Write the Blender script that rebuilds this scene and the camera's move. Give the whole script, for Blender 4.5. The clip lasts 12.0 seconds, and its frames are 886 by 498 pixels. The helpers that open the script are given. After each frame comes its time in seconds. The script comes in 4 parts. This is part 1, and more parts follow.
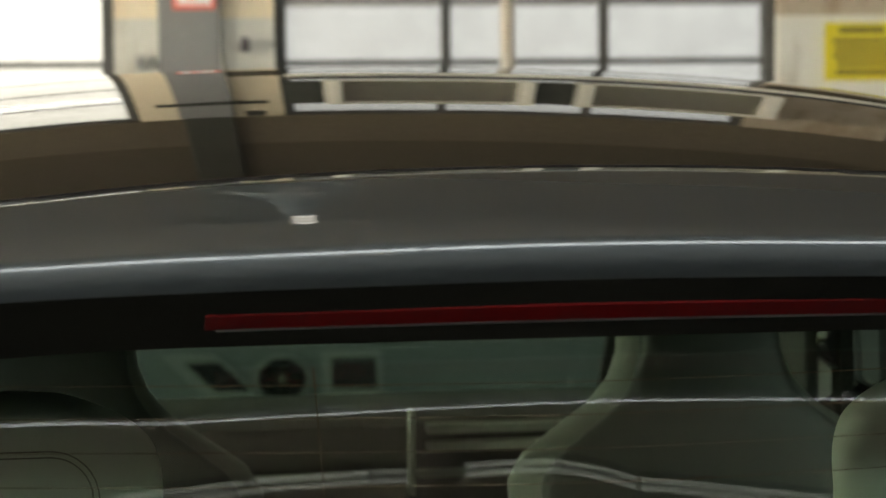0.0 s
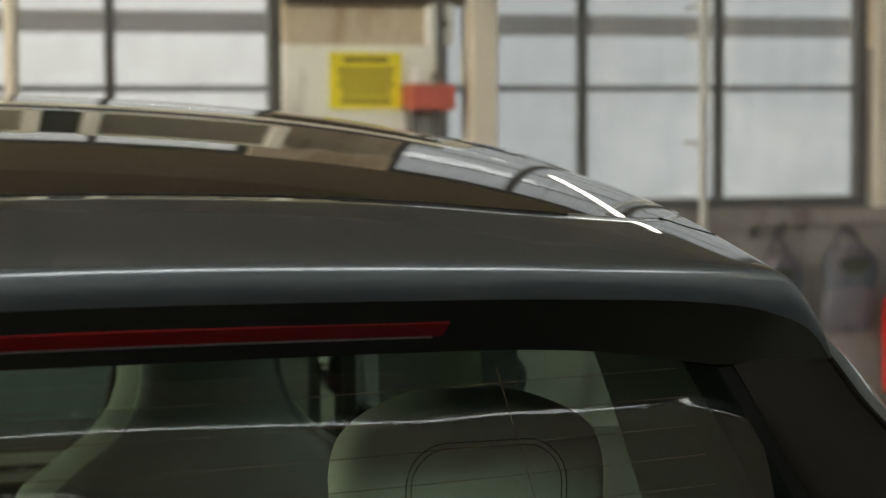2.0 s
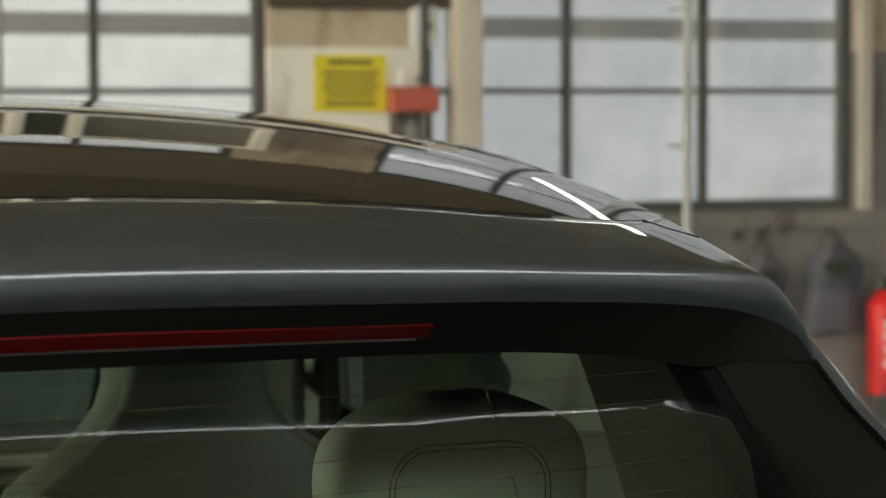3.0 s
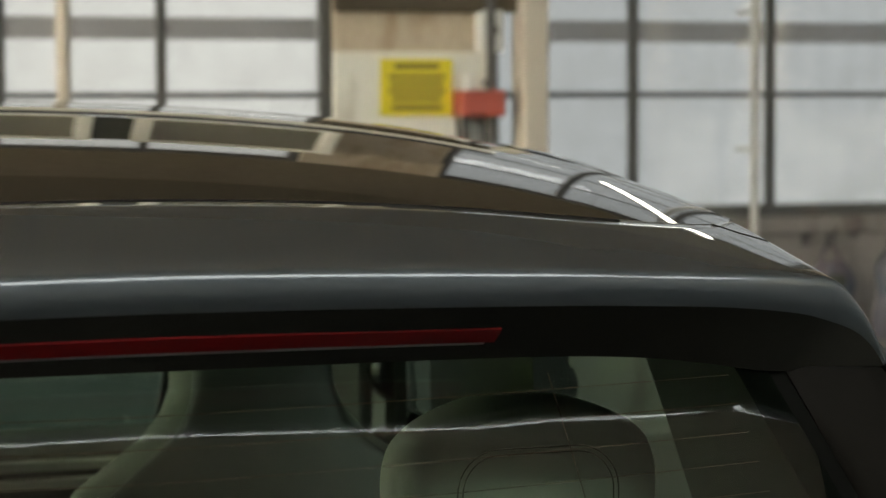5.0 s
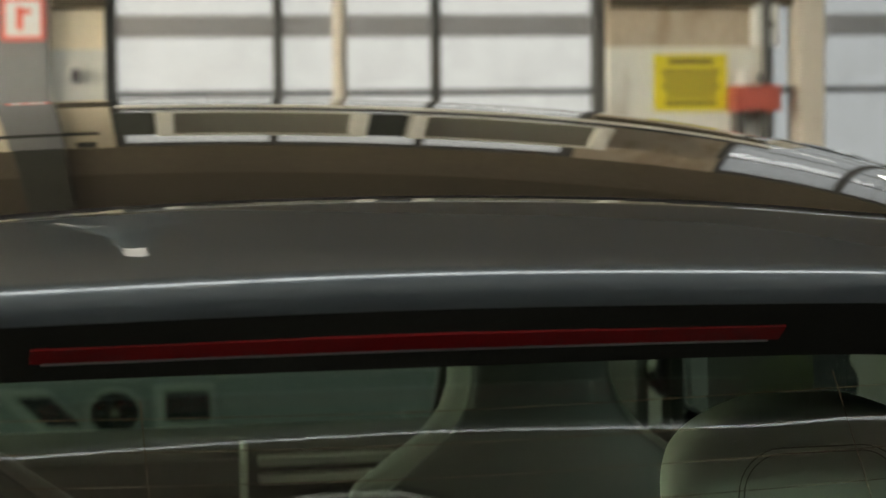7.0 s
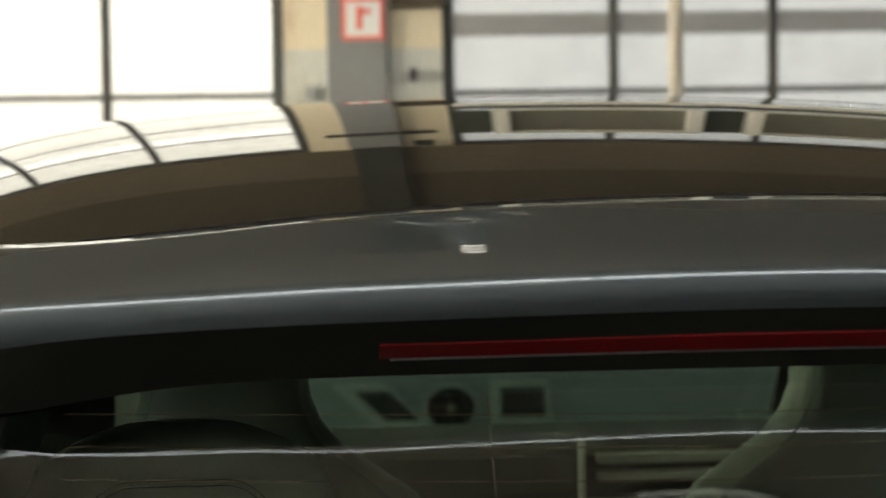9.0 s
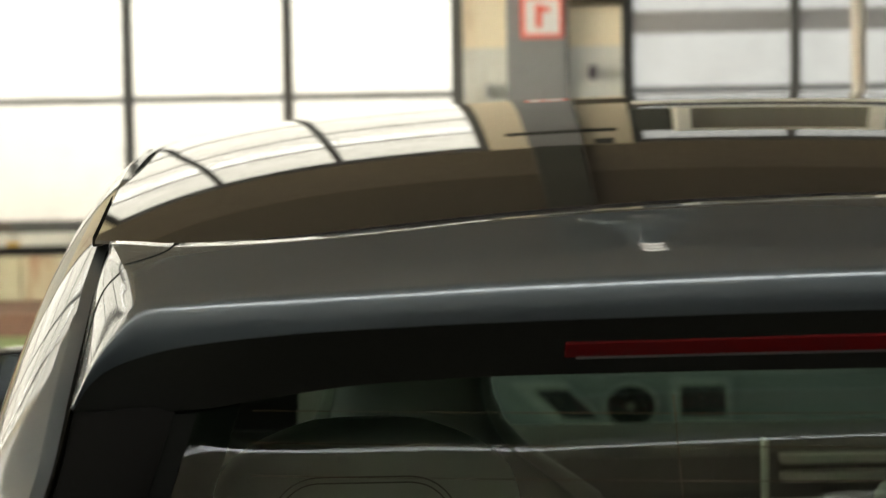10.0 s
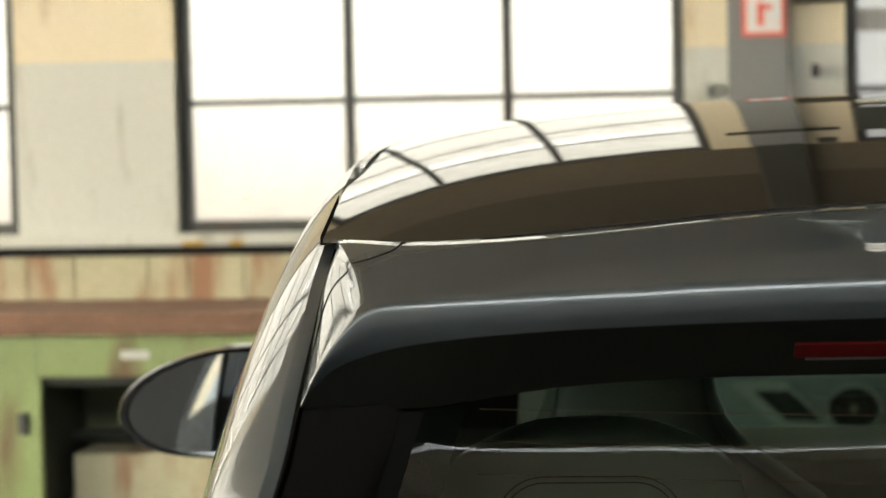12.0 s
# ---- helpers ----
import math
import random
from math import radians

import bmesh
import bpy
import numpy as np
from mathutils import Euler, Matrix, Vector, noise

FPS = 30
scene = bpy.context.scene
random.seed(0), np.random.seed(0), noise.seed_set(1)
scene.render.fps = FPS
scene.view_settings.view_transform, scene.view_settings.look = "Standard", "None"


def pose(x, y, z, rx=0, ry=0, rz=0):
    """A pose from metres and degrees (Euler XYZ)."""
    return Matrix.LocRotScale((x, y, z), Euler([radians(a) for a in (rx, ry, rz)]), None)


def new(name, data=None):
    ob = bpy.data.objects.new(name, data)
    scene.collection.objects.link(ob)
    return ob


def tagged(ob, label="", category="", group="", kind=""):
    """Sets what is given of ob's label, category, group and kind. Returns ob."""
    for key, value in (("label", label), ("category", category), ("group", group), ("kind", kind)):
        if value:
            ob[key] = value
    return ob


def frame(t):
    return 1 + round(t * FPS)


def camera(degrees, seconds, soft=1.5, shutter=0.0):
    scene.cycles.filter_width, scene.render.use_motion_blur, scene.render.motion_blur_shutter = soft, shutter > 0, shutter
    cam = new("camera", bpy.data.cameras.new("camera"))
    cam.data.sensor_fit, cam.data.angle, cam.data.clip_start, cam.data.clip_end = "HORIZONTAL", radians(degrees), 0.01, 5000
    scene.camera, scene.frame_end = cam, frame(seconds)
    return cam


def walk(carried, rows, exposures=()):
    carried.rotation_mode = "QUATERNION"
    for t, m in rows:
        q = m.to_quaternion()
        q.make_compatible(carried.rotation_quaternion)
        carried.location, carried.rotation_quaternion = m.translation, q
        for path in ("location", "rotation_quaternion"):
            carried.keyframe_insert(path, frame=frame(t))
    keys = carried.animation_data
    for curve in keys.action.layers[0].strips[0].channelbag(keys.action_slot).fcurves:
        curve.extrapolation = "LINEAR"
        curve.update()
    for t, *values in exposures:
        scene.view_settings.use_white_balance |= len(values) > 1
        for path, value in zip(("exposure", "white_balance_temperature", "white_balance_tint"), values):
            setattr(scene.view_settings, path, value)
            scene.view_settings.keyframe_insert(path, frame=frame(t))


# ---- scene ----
# Camera: a pan on a tripod, the lens a hand's width ahead of the pivot.
cam = camera(22.03, 12.0, soft=1.3)
cam.data.dof.use_dof, cam.data.dof.focus_distance, cam.data.dof.aperture_fstop = True, 1.95, 10.0
ROWS = [
    (0, -0.2652, 0.0676, 1.6, 85.82, 0.458, -6.077),
    (0.5, -0.2602, 0.0669, 1.6, 86.022, 0.298, -10.355),
    (1, -0.2559, 0.066, 1.6, 86.212, 0.134, -13.981),
    (1.5, -0.2526, 0.0651, 1.6, 86.361, 0.147, -16.853),
    (2, -0.251, 0.0646, 1.6, 86.455, 0.18, -18.327),
    (2.5, -0.2505, 0.0644, 1.6, 86.506, 0.156, -18.728),
    (4.5, -0.2514, 0.0647, 1.6, 86.623, 0.24, -17.997),
    (5, -0.2524, 0.065, 1.6, 86.619, 0.237, -17.063),
    (5.5, -0.2539, 0.0654, 1.6, 86.599, 0.3, -15.78),
    (6, -0.2557, 0.0659, 1.6, 86.585, 0.32, -14.207),
    (6.5, -0.2578, 0.0664, 1.6, 86.566, 0.364, -12.353),
    (7, -0.2603, 0.0669, 1.6, 86.568, 0.551, -10.247),
    (7.5, -0.2628, 0.0673, 1.6, 86.572, 0.569, -8.142),
    (9.5, -0.2728, 0.068, 1.6, 86.615, 0.909, 0.293),
    (10, -0.2755, 0.0679, 1.6, 86.622, 1.038, 2.584),
    (10.5, -0.2782, 0.0677, 1.6, 86.646, 1.159, 4.9),
    (11, -0.2804, 0.0675, 1.6, 86.667, 1.208, 6.689),
    (11.5, -0.2814, 0.0674, 1.6, 86.686, 1.218, 7.574),
    (12, -0.282, 0.0673, 1.6, 86.715, 1.207, 8.065),
]
walk(cam, [(t, pose(x, y, z, rx, ry, rz)) for t, x, y, z, rx, ry, rz in ROWS], [(0, 0.0, 7200, 6), (12, 0.0, 7200, 6)])

# ---- light ----
world = bpy.data.worlds.new("world")
scene.world = world
world.use_nodes = True
wn = world.node_tree
sky = wn.nodes.new("ShaderNodeTexSky")
sky.sky_type, sky.sun_disc = "NISHITA", False
sky.sun_elevation, sky.sun_rotation = radians(35), radians(250)
wn.links.new(sky.outputs["Color"], wn.nodes["Background"].inputs["Color"])
wn.nodes["Background"].inputs["Strength"].default_value = 0.08
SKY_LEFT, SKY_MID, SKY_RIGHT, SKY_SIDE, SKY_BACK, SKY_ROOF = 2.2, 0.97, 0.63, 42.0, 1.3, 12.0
scene.view_settings.exposure = 0.0


# ---- materials ----
def material(name):
    m = bpy.data.materials.new(name)
    m.use_nodes = True
    return m, m.node_tree.nodes, m.node_tree.links


def surface(name, color, rough=0.5, metal=0.0, vary=0.12, scale=3.0, fine=60.0, bump=0.0, coat=0.0, spec=0.5, stain=None, stain_at=0.6):
    """Principled material with two scales of noise on colour and roughness, and stains where asked."""
    m, n, l = material(name)
    b = n["Principled BSDF"]
    co = n.new("ShaderNodeTexCoord")
    big, small = n.new("ShaderNodeTexNoise"), n.new("ShaderNodeTexNoise")
    big.inputs["Scale"].default_value, small.inputs["Scale"].default_value = scale, fine
    big.inputs["Detail"].default_value, small.inputs["Detail"].default_value = 4, 3
    for x in (big, small):
        l.new(co.outputs["Object"], x.inputs["Vector"])
    add = n.new("ShaderNodeMath")
    add.operation = "ADD"
    l.new(big.outputs["Fac"], add.inputs[0])
    l.new(small.outputs["Fac"], add.inputs[1])
    mr = n.new("ShaderNodeMapRange")
    mr.inputs["From Min"].default_value, mr.inputs["From Max"].default_value = 0.6, 1.4
    mr.inputs["To Min"].default_value, mr.inputs["To Max"].default_value = 1 - vary, 1 + vary
    l.new(add.outputs[0], mr.inputs["Value"])
    mul = n.new("ShaderNodeVectorMath")
    mul.operation = "SCALE"
    mul.inputs[0].default_value = color
    l.new(mr.outputs["Result"], mul.inputs["Scale"])
    out = mul.outputs["Vector"]
    if stain:
        st = n.new("ShaderNodeTexNoise")
        mp = n.new("ShaderNodeMapping")
        mp.inputs["Scale"].default_value = (2.6, 2.6, 0.7)
        l.new(co.outputs["Object"], mp.inputs["Vector"])
        l.new(mp.outputs["Vector"], st.inputs["Vector"])
        st.inputs["Scale"].default_value, st.inputs["Detail"].default_value = 2.2, 6
        ramp = n.new("ShaderNodeMapRange")
        ramp.inputs["From Min"].default_value, ramp.inputs["From Max"].default_value = stain_at - 0.08, stain_at + 0.1
        l.new(st.outputs["Fac"], ramp.inputs["Value"])
        mix = n.new("ShaderNodeMixRGB")
        l.new(ramp.outputs["Result"], mix.inputs["Fac"])
        l.new(out, mix.inputs["Color1"])
        mix.inputs["Color2"].default_value = (*stain, 1)
        out = mix.outputs["Color"]
    l.new(out, b.inputs["Base Color"])
    b.inputs["Roughness"].default_value, b.inputs["Metallic"].default_value = rough, metal
    b.inputs["Specular IOR Level"].default_value = spec
    b.inputs["Coat Weight"].default_value, b.inputs["Coat Roughness"].default_value = coat, 0.02
    if bump:
        bp = n.new("ShaderNodeBump")
        bp.inputs["Strength"].default_value, bp.inputs["Distance"].default_value = bump, 0.004
        l.new(add.outputs[0], bp.inputs["Height"])
        l.new(bp.outputs["Normal"], b.inputs["Normal"])
    return m


def glass(name, tint, ior=0.0, rough=0.0, dust_veil=0.0, gloss=0.07):
    """A pane: tinted see-through, with a mirror gloss by Fresnel where an ior is given, else of one even share."""
    m, n, l = material(name)
    n.remove(n["Principled BSDF"])
    tr, gl, fr, mx = (n.new("ShaderNode" + k) for k in ("BsdfTransparent", "BsdfGlossy", "Fresnel", "MixShader"))
    tr.inputs["Color"].default_value = (*tint, 1)
    gl.inputs["Roughness"].default_value = rough
    mx.inputs[0].default_value = gloss
    if ior:
        fr.inputs["IOR"].default_value = ior
        l.new(fr.outputs[0], mx.inputs[0])
    last = tr.outputs[0]
    if dust_veil:
        df, m2 = n.new("ShaderNodeBsdfTranslucent"), n.new("ShaderNodeMixShader")
        nz = n.new("ShaderNodeTexNoise")
        nz.inputs["Scale"].default_value, nz.inputs["Detail"].default_value = 3.0, 5
        cr = n.new("ShaderNodeMapRange")
        cr.inputs["From Min"].default_value, cr.inputs["From Max"].default_value = 0.3, 0.75
        cr.inputs["To Min"].default_value, cr.inputs["To Max"].default_value = dust_veil * 0.4, dust_veil
        l.new(nz.outputs["Fac"], cr.inputs["Value"])
        df.inputs["Color"].default_value = (0.8, 0.78, 0.74, 1)
        l.new(cr.outputs["Result"], m2.inputs[0])
        l.new(last, m2.inputs[1])
        l.new(df.outputs[0], m2.inputs[2])
        last = m2.outputs[0]
    l.new(last, mx.inputs[1])
    l.new(gl.outputs[0], mx.inputs[2])
    l.new(mx.outputs[0], n["Material Output"].inputs["Surface"])
    return m


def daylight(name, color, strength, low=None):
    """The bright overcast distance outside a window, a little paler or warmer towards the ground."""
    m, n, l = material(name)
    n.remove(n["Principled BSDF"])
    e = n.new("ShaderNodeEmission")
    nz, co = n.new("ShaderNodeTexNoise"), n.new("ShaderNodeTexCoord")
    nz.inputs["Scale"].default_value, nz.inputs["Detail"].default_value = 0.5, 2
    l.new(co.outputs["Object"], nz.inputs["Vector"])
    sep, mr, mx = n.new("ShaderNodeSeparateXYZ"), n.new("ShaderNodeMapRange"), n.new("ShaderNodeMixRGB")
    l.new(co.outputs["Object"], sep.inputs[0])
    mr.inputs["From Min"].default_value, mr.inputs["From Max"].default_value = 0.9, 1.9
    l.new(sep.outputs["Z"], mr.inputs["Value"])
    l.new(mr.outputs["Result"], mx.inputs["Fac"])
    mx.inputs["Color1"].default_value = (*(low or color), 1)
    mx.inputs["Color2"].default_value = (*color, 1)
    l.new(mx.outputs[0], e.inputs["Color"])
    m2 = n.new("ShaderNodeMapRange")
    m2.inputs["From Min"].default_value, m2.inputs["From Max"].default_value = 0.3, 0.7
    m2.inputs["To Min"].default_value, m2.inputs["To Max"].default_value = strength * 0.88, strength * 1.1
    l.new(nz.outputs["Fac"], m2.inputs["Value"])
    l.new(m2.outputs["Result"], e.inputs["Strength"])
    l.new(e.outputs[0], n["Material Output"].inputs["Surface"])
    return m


PAINT = surface("slate_grey_metallic_paint", (0.034, 0.041, 0.044), 0.45, 0.5, 0.03, 2, 900, 0.0, 1.0)
ROOF = surface("black_roof_glass", (0.012, 0.010, 0.008), 0.02, 0.0, 0.05, 3, 300, 0.0, 0.0, 1.0)
BLACK = surface("black_plastic", (0.008, 0.008, 0.0068), 0.8, 0, 0.1, 8, 200, 0.05, 0, 0.0)
SATINBLACK = surface("satin_black_plastic", (0.005, 0.0045, 0.0035), 0.7, 0, 0.1, 8, 200, 0.0, 0, 0.0)
BLADE = surface("satin_black_pillar_paint", (0.004, 0.0037, 0.0032), 0.6, 0, 0.1, 8, 200, 0.0, 0, 0.02)
GLOSSBLACK = surface("gloss_black_plastic", (0.006, 0.006, 0.006), 0.12, 0, 0.1, 8, 200)
RUBBER = surface("black_rubber", (0.015, 0.015, 0.015), 0.7, 0, 0.15, 10, 150, 0.1)
LENS = surface("red_lamp_lens", (0.042, 0.0003, 0.0005), 0.6, 0, 0.1, 30, 300, 0, 0.0, 0.04)
# The small dust share here is an added milky veil that lifts the darks.
REARGLASS = glass("tinted_rear_glass", (0.66, 0.80, 0.69), 1.85, 0.0, 0.012)
SIDEGLASS = glass("green_side_glass", (0.80, 0.92, 0.83))
FRIT = surface("black_glass_border", (0.0035, 0.0035, 0.003), 0.9, 0, 0.1, 9, 200, 0, 0, 0.0)
WIRE = surface("orange_heating_wire", (0.065, 0.019, 0.004), 0.8, 0.0, 0.1)
LEATHER = surface("grey_beige_leather", (0.52, 0.515, 0.45), 0.6, 0, 0.08, 6, 420, 0.08)
# Front seats: the rear leather darkened, the dimmer cabin put into its colour.
SHADEDLEATHER = surface("shaded_seat_leather", (0.115, 0.115, 0.098), 0.6, 0, 0.08, 6, 420, 0.08)
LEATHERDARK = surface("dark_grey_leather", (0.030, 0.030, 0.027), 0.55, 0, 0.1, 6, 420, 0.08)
STITCH = surface("dark_stitching", (0.16, 0.15, 0.125), 0.8)
LINER = surface("dark_cabin_trim", (0.02, 0.02, 0.018), 0.9, 0, 0.1, 12, 300, 0.1)
DASH = surface("dark_brown_dashboard", (0.035, 0.03, 0.026), 0.6, 0, 0.12, 10, 200, 0.15)
DULL = surface("dull_grey_metal", (0.05, 0.05, 0.05), 0.45, 0.6, 0.06, 10, 200)
PALETRIM = surface("pale_satin_trim", (0.52, 0.51, 0.45), 0.5, 0.0, 0.06, 10, 200)
MIRROR = surface("mirror_silver", (0.85, 0.88, 0.88), 0.01, 1.0, 0.01)
ALLOY = surface("silver_alloy", (0.5, 0.5, 0.52), 0.3, 0.9, 0.06)
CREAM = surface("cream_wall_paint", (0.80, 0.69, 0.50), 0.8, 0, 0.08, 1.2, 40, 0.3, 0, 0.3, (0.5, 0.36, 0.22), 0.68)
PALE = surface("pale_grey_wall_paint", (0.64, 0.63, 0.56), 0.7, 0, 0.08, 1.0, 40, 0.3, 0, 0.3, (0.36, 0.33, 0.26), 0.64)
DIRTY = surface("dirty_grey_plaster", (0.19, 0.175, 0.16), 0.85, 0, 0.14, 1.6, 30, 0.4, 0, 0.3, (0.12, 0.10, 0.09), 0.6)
NEARBLACK = surface("near_black_plaster", (0.02, 0.019, 0.018), 0.9, 0, 0.2, 1.2, 30, 0.3, 0, 0.05)
STEEL = surface("dark_window_steel", (0.07, 0.07, 0.065), 0.6, 0, 0.2, 4, 60, 0.2, 0, 0.4, (0.10, 0.07, 0.05), 0.65)
GREYCOL = surface("grey_column_paint", (0.22, 0.22, 0.212), 0.6, 0, 0.08, 2, 50, 0.2)
CREAMCOL = surface("cream_column_paint", (0.45, 0.41, 0.335), 0.6, 0, 0.1, 2, 50, 0.2, 0, 0.4, (0.3, 0.24, 0.17), 0.66)
BROWN = surface("brown_ceiling_boards", (0.066, 0.052, 0.032), 0.85, 0, 0.15, 0.8, 20, 0.3)
LINTEL = surface("dusty_brown_lintel_paint", (0.115, 0.092, 0.058), 0.85, 0, 0.2, 1.1, 20, 0.3)
CEILING = surface("grey_brown_ceiling_boards", (0.288, 0.260, 0.212), 0.85, 0, 0.15, 0.8, 20, 0.05)
CONCRETE = surface("worn_concrete_floor", (0.10, 0.096, 0.09), 0.6, 0, 0.2, 0.7, 30, 0.3, 0, 0.4, (0.07, 0.065, 0.06), 0.62)
GREEN = surface("chipped_green_machine_paint", (0.27, 0.335, 0.135), 0.5, 0, 0.15, 2.5, 40, 0.3, 0, 0.5, (0.17, 0.11, 0.055), 0.60)
STAINED = surface("streaked_cream_panel", (0.50, 0.46, 0.30), 0.7, 0, 0.15, 2.0, 40, 0.3, 0, 0.4, (0.34, 0.18, 0.10), 0.56)
RUST = surface("rusty_brown_steel", (0.22, 0.12, 0.075), 0.8, 0, 0.25, 3, 40, 0.4)
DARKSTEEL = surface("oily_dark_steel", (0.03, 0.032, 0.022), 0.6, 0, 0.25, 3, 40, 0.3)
# Machine green darkened, with the recess shade in its colour.
RECESS = surface("shaded_green_recess_paint", (0.095, 0.10, 0.055), 0.6, 0, 0.25, 3, 40, 0.3)
GRILLE = surface("black_grille", (0.006, 0.006, 0.006), 0.8, 0, 0.2, 8, 200, 0.1, 0, 0.1)
PIPEGREY = surface("pale_grey_pipe_paint", (0.34, 0.34, 0.32), 0.5, 0, 0.12, 4, 60, 0.1)
TEAL = surface("grey_teal_cabinet_paint", (0.030, 0.037, 0.037), 0.55, 0, 0.08, 2, 40, 0.1)
FRAMEGREY = surface("grey_panel_frame", (0.06, 0.066, 0.062), 0.6, 0, 0.06, 4, 60, 0.1)
LIGHTGREY = surface("light_grey_enamel", (0.6, 0.6, 0.56), 0.4, 0, 0.06, 4, 60, 0.1)
HEATER = surface("cream_heater_enamel", (0.78, 0.745, 0.63), 0.45, 0, 0.08, 4, 60, 0.1)
YELLOW = surface("yellow_sign_enamel", (0.62, 0.52, 0.02), 0.5, 0, 0.08, 5, 60)
SIGNINK = surface("dark_sign_print", (0.16, 0.13, 0.02), 0.6)
REDSIGN = surface("red_sign_enamel", (0.80, 0.15, 0.10), 0.4, 0, 0.06, 5, 60)
WHITE = surface("white_print", (0.8, 0.78, 0.74), 0.5, 0, 0.05)
REDPAINT = surface("red_extinguisher_paint", (0.62, 0.012, 0.012), 0.3, 0, 0.08, 6, 60, 0, 0.5)
BRICKRED = surface("faded_red_box_paint", (0.36, 0.07, 0.045), 0.5, 0, 0.12, 6, 60, 0.1)
MAUVE = surface("faded_mauve_canvas", (0.095, 0.092, 0.105), 0.8, 0, 0.25, 6, 60, 0.2)
LOUVRE = surface("olive_grey_louvre_enamel", (0.30, 0.275, 0.21), 0.5, 0, 0.08, 4, 60, 0.1)
TANWALL = surface("grimy_dimmed_tan_paint", (0.43, 0.36, 0.265), 0.8, 0, 0.14, 1.6, 40, 0.3, 0, 0.3, (0.30, 0.22, 0.14), 0.58)
BLUE = surface("faded_blue_plastic", (0.060, 0.076, 0.092), 0.8, 0, 0.25, 5, 60, 0.15, 0, 0.2, (0.115, 0.10, 0.11), 0.5)
OCHRE = surface("ochre_paint_mark", (0.55, 0.33, 0.06), 0.6, 0, 0.2, 8, 60)
PANE = glass("dusty_window_pane", (0.92, 0.92, 0.90), 0.0, 0.05, 0.25, 0.05)
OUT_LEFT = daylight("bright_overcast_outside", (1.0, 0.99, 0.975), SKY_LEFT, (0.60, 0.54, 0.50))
OUT_MID = daylight("overcast_outside", (0.92, 0.96, 1.05), SKY_MID)
OUT_RIGHT = daylight("dim_overcast_outside", (0.85, 0.935, 1.09), SKY_RIGHT)
OUT_SIDE = daylight("raised_side_glow", (1.0, 0.96, 0.88), SKY_SIDE)
OUT_BACK = daylight("pale_blue_outside", (0.82, 0.92, 1.0), SKY_BACK)
TUBE = daylight("lit_tube", (1.0, 0.98, 0.94), 8.0)
GLOWNECK = daylight("glowing_lamp_neck", (1.0, 0.97, 0.92), 2.3)
DIMTUBE = daylight("dim_lit_tube", (0.95, 1.0, 0.95), 1.9)
OUT_ROOF = daylight("pale_sky_over_the_roof_lights", (0.88, 0.95, 1.04), SKY_ROOF)
HAZE = surface("grey_brown_outer_canopy", (0.22, 0.20, 0.19), 0.9)
LAMPGLASS = surface("grey_lamp_enamel", (0.10, 0.125, 0.14), 0.5, 0.0, 0.05)


# ---- mesh helpers ----
def mesh_of(bm, mat, smooth=False):
    me = bpy.data.meshes.new("mesh")
    bmesh.ops.recalc_face_normals(bm, faces=bm.faces)
    bm.to_mesh(me)
    bm.free()
    me.materials.append(mat)
    for p in me.polygons:
        p.use_smooth = smooth
    if smooth:
        me.set_sharp_from_angle(angle=radians(38))
    return me


def thing(name, m, label, category, group="", kind=""):
    ob = new(name)
    ob.empty_display_size = 0.1
    ob.matrix_world = m
    return tagged(ob, label, category, group, kind)


def solid(name, bm, mat, label="", category="", group="", kind="", smooth=False, m=None):
    ob = new(name, mesh_of(bm, mat, smooth))
    if m is not None:
        ob.matrix_world = m
    return tagged(ob, label, category, group, kind)


def part(name, bm, mat, parent, label="", smooth=False):
    ob = new(name, mesh_of(bm, mat, smooth))
    ob.parent = parent
    if label:
        ob["label"] = label
    return ob


def box(x0, x1, y0, y1, z0, z1, bevel=0.0, bm=None):
    bm = bm or bmesh.new()
    r = bmesh.ops.create_cube(bm, size=1)
    for v in r["verts"]:
        v.co = ((x0 + x1) / 2 + v.co.x * (x1 - x0), (y0 + y1) / 2 + v.co.y * (y1 - y0), (z0 + z1) / 2 + v.co.z * (z1 - z0))
    if bevel:
        es = {e for v in r["verts"] for e in v.link_edges}
        bmesh.ops.bevel(bm, geom=list(es), offset=bevel, segments=2, affect="EDGES", profile=0.6)
    return bm


def rod(a, b, r0, r1=None, seg=16, bm=None):
    bm = bm or bmesh.new()
    a, b = Vector(a), Vector(b)
    r = bmesh.ops.create_cone(bm, cap_ends=True, segments=seg, radius1=r0, radius2=r0 if r1 is None else r1, depth=(b - a).length)
    m = Matrix.Translation((a + b) / 2) @ (b - a).to_track_quat("Z", "Y").to_matrix().to_4x4()
    bmesh.ops.transform(bm, matrix=m, verts=r["verts"])
    return bm


def tube(points, r, seg=8, bm=None):
    """A bent round bar through the points."""
    bm = bm or bmesh.new()
    pts = [Vector(p) for p in points]
    rings = []
    for i, p in enumerate(pts):
        d = (pts[min(i + 1, len(pts) - 1)] - pts[max(i - 1, 0)]).normalized()
        s = d.cross(Vector((0, 0, 1)) if abs(d.z) < 0.95 else Vector((1, 0, 0))).normalized()
        u = s.cross(d)
        rings.append([bm.verts.new(p + r * (math.cos(k * math.tau / seg) * s + math.sin(k * math.tau / seg) * u)) for k in range(seg)])
    for a, b in zip(rings, rings[1:]):
        for k in range(seg):
            bm.faces.new((a[k], a[(k + 1) % seg], b[(k + 1) % seg], b[k]))
    bm.faces.new(rings[0][::-1])
    bm.faces.new(rings[-1])
    return bm


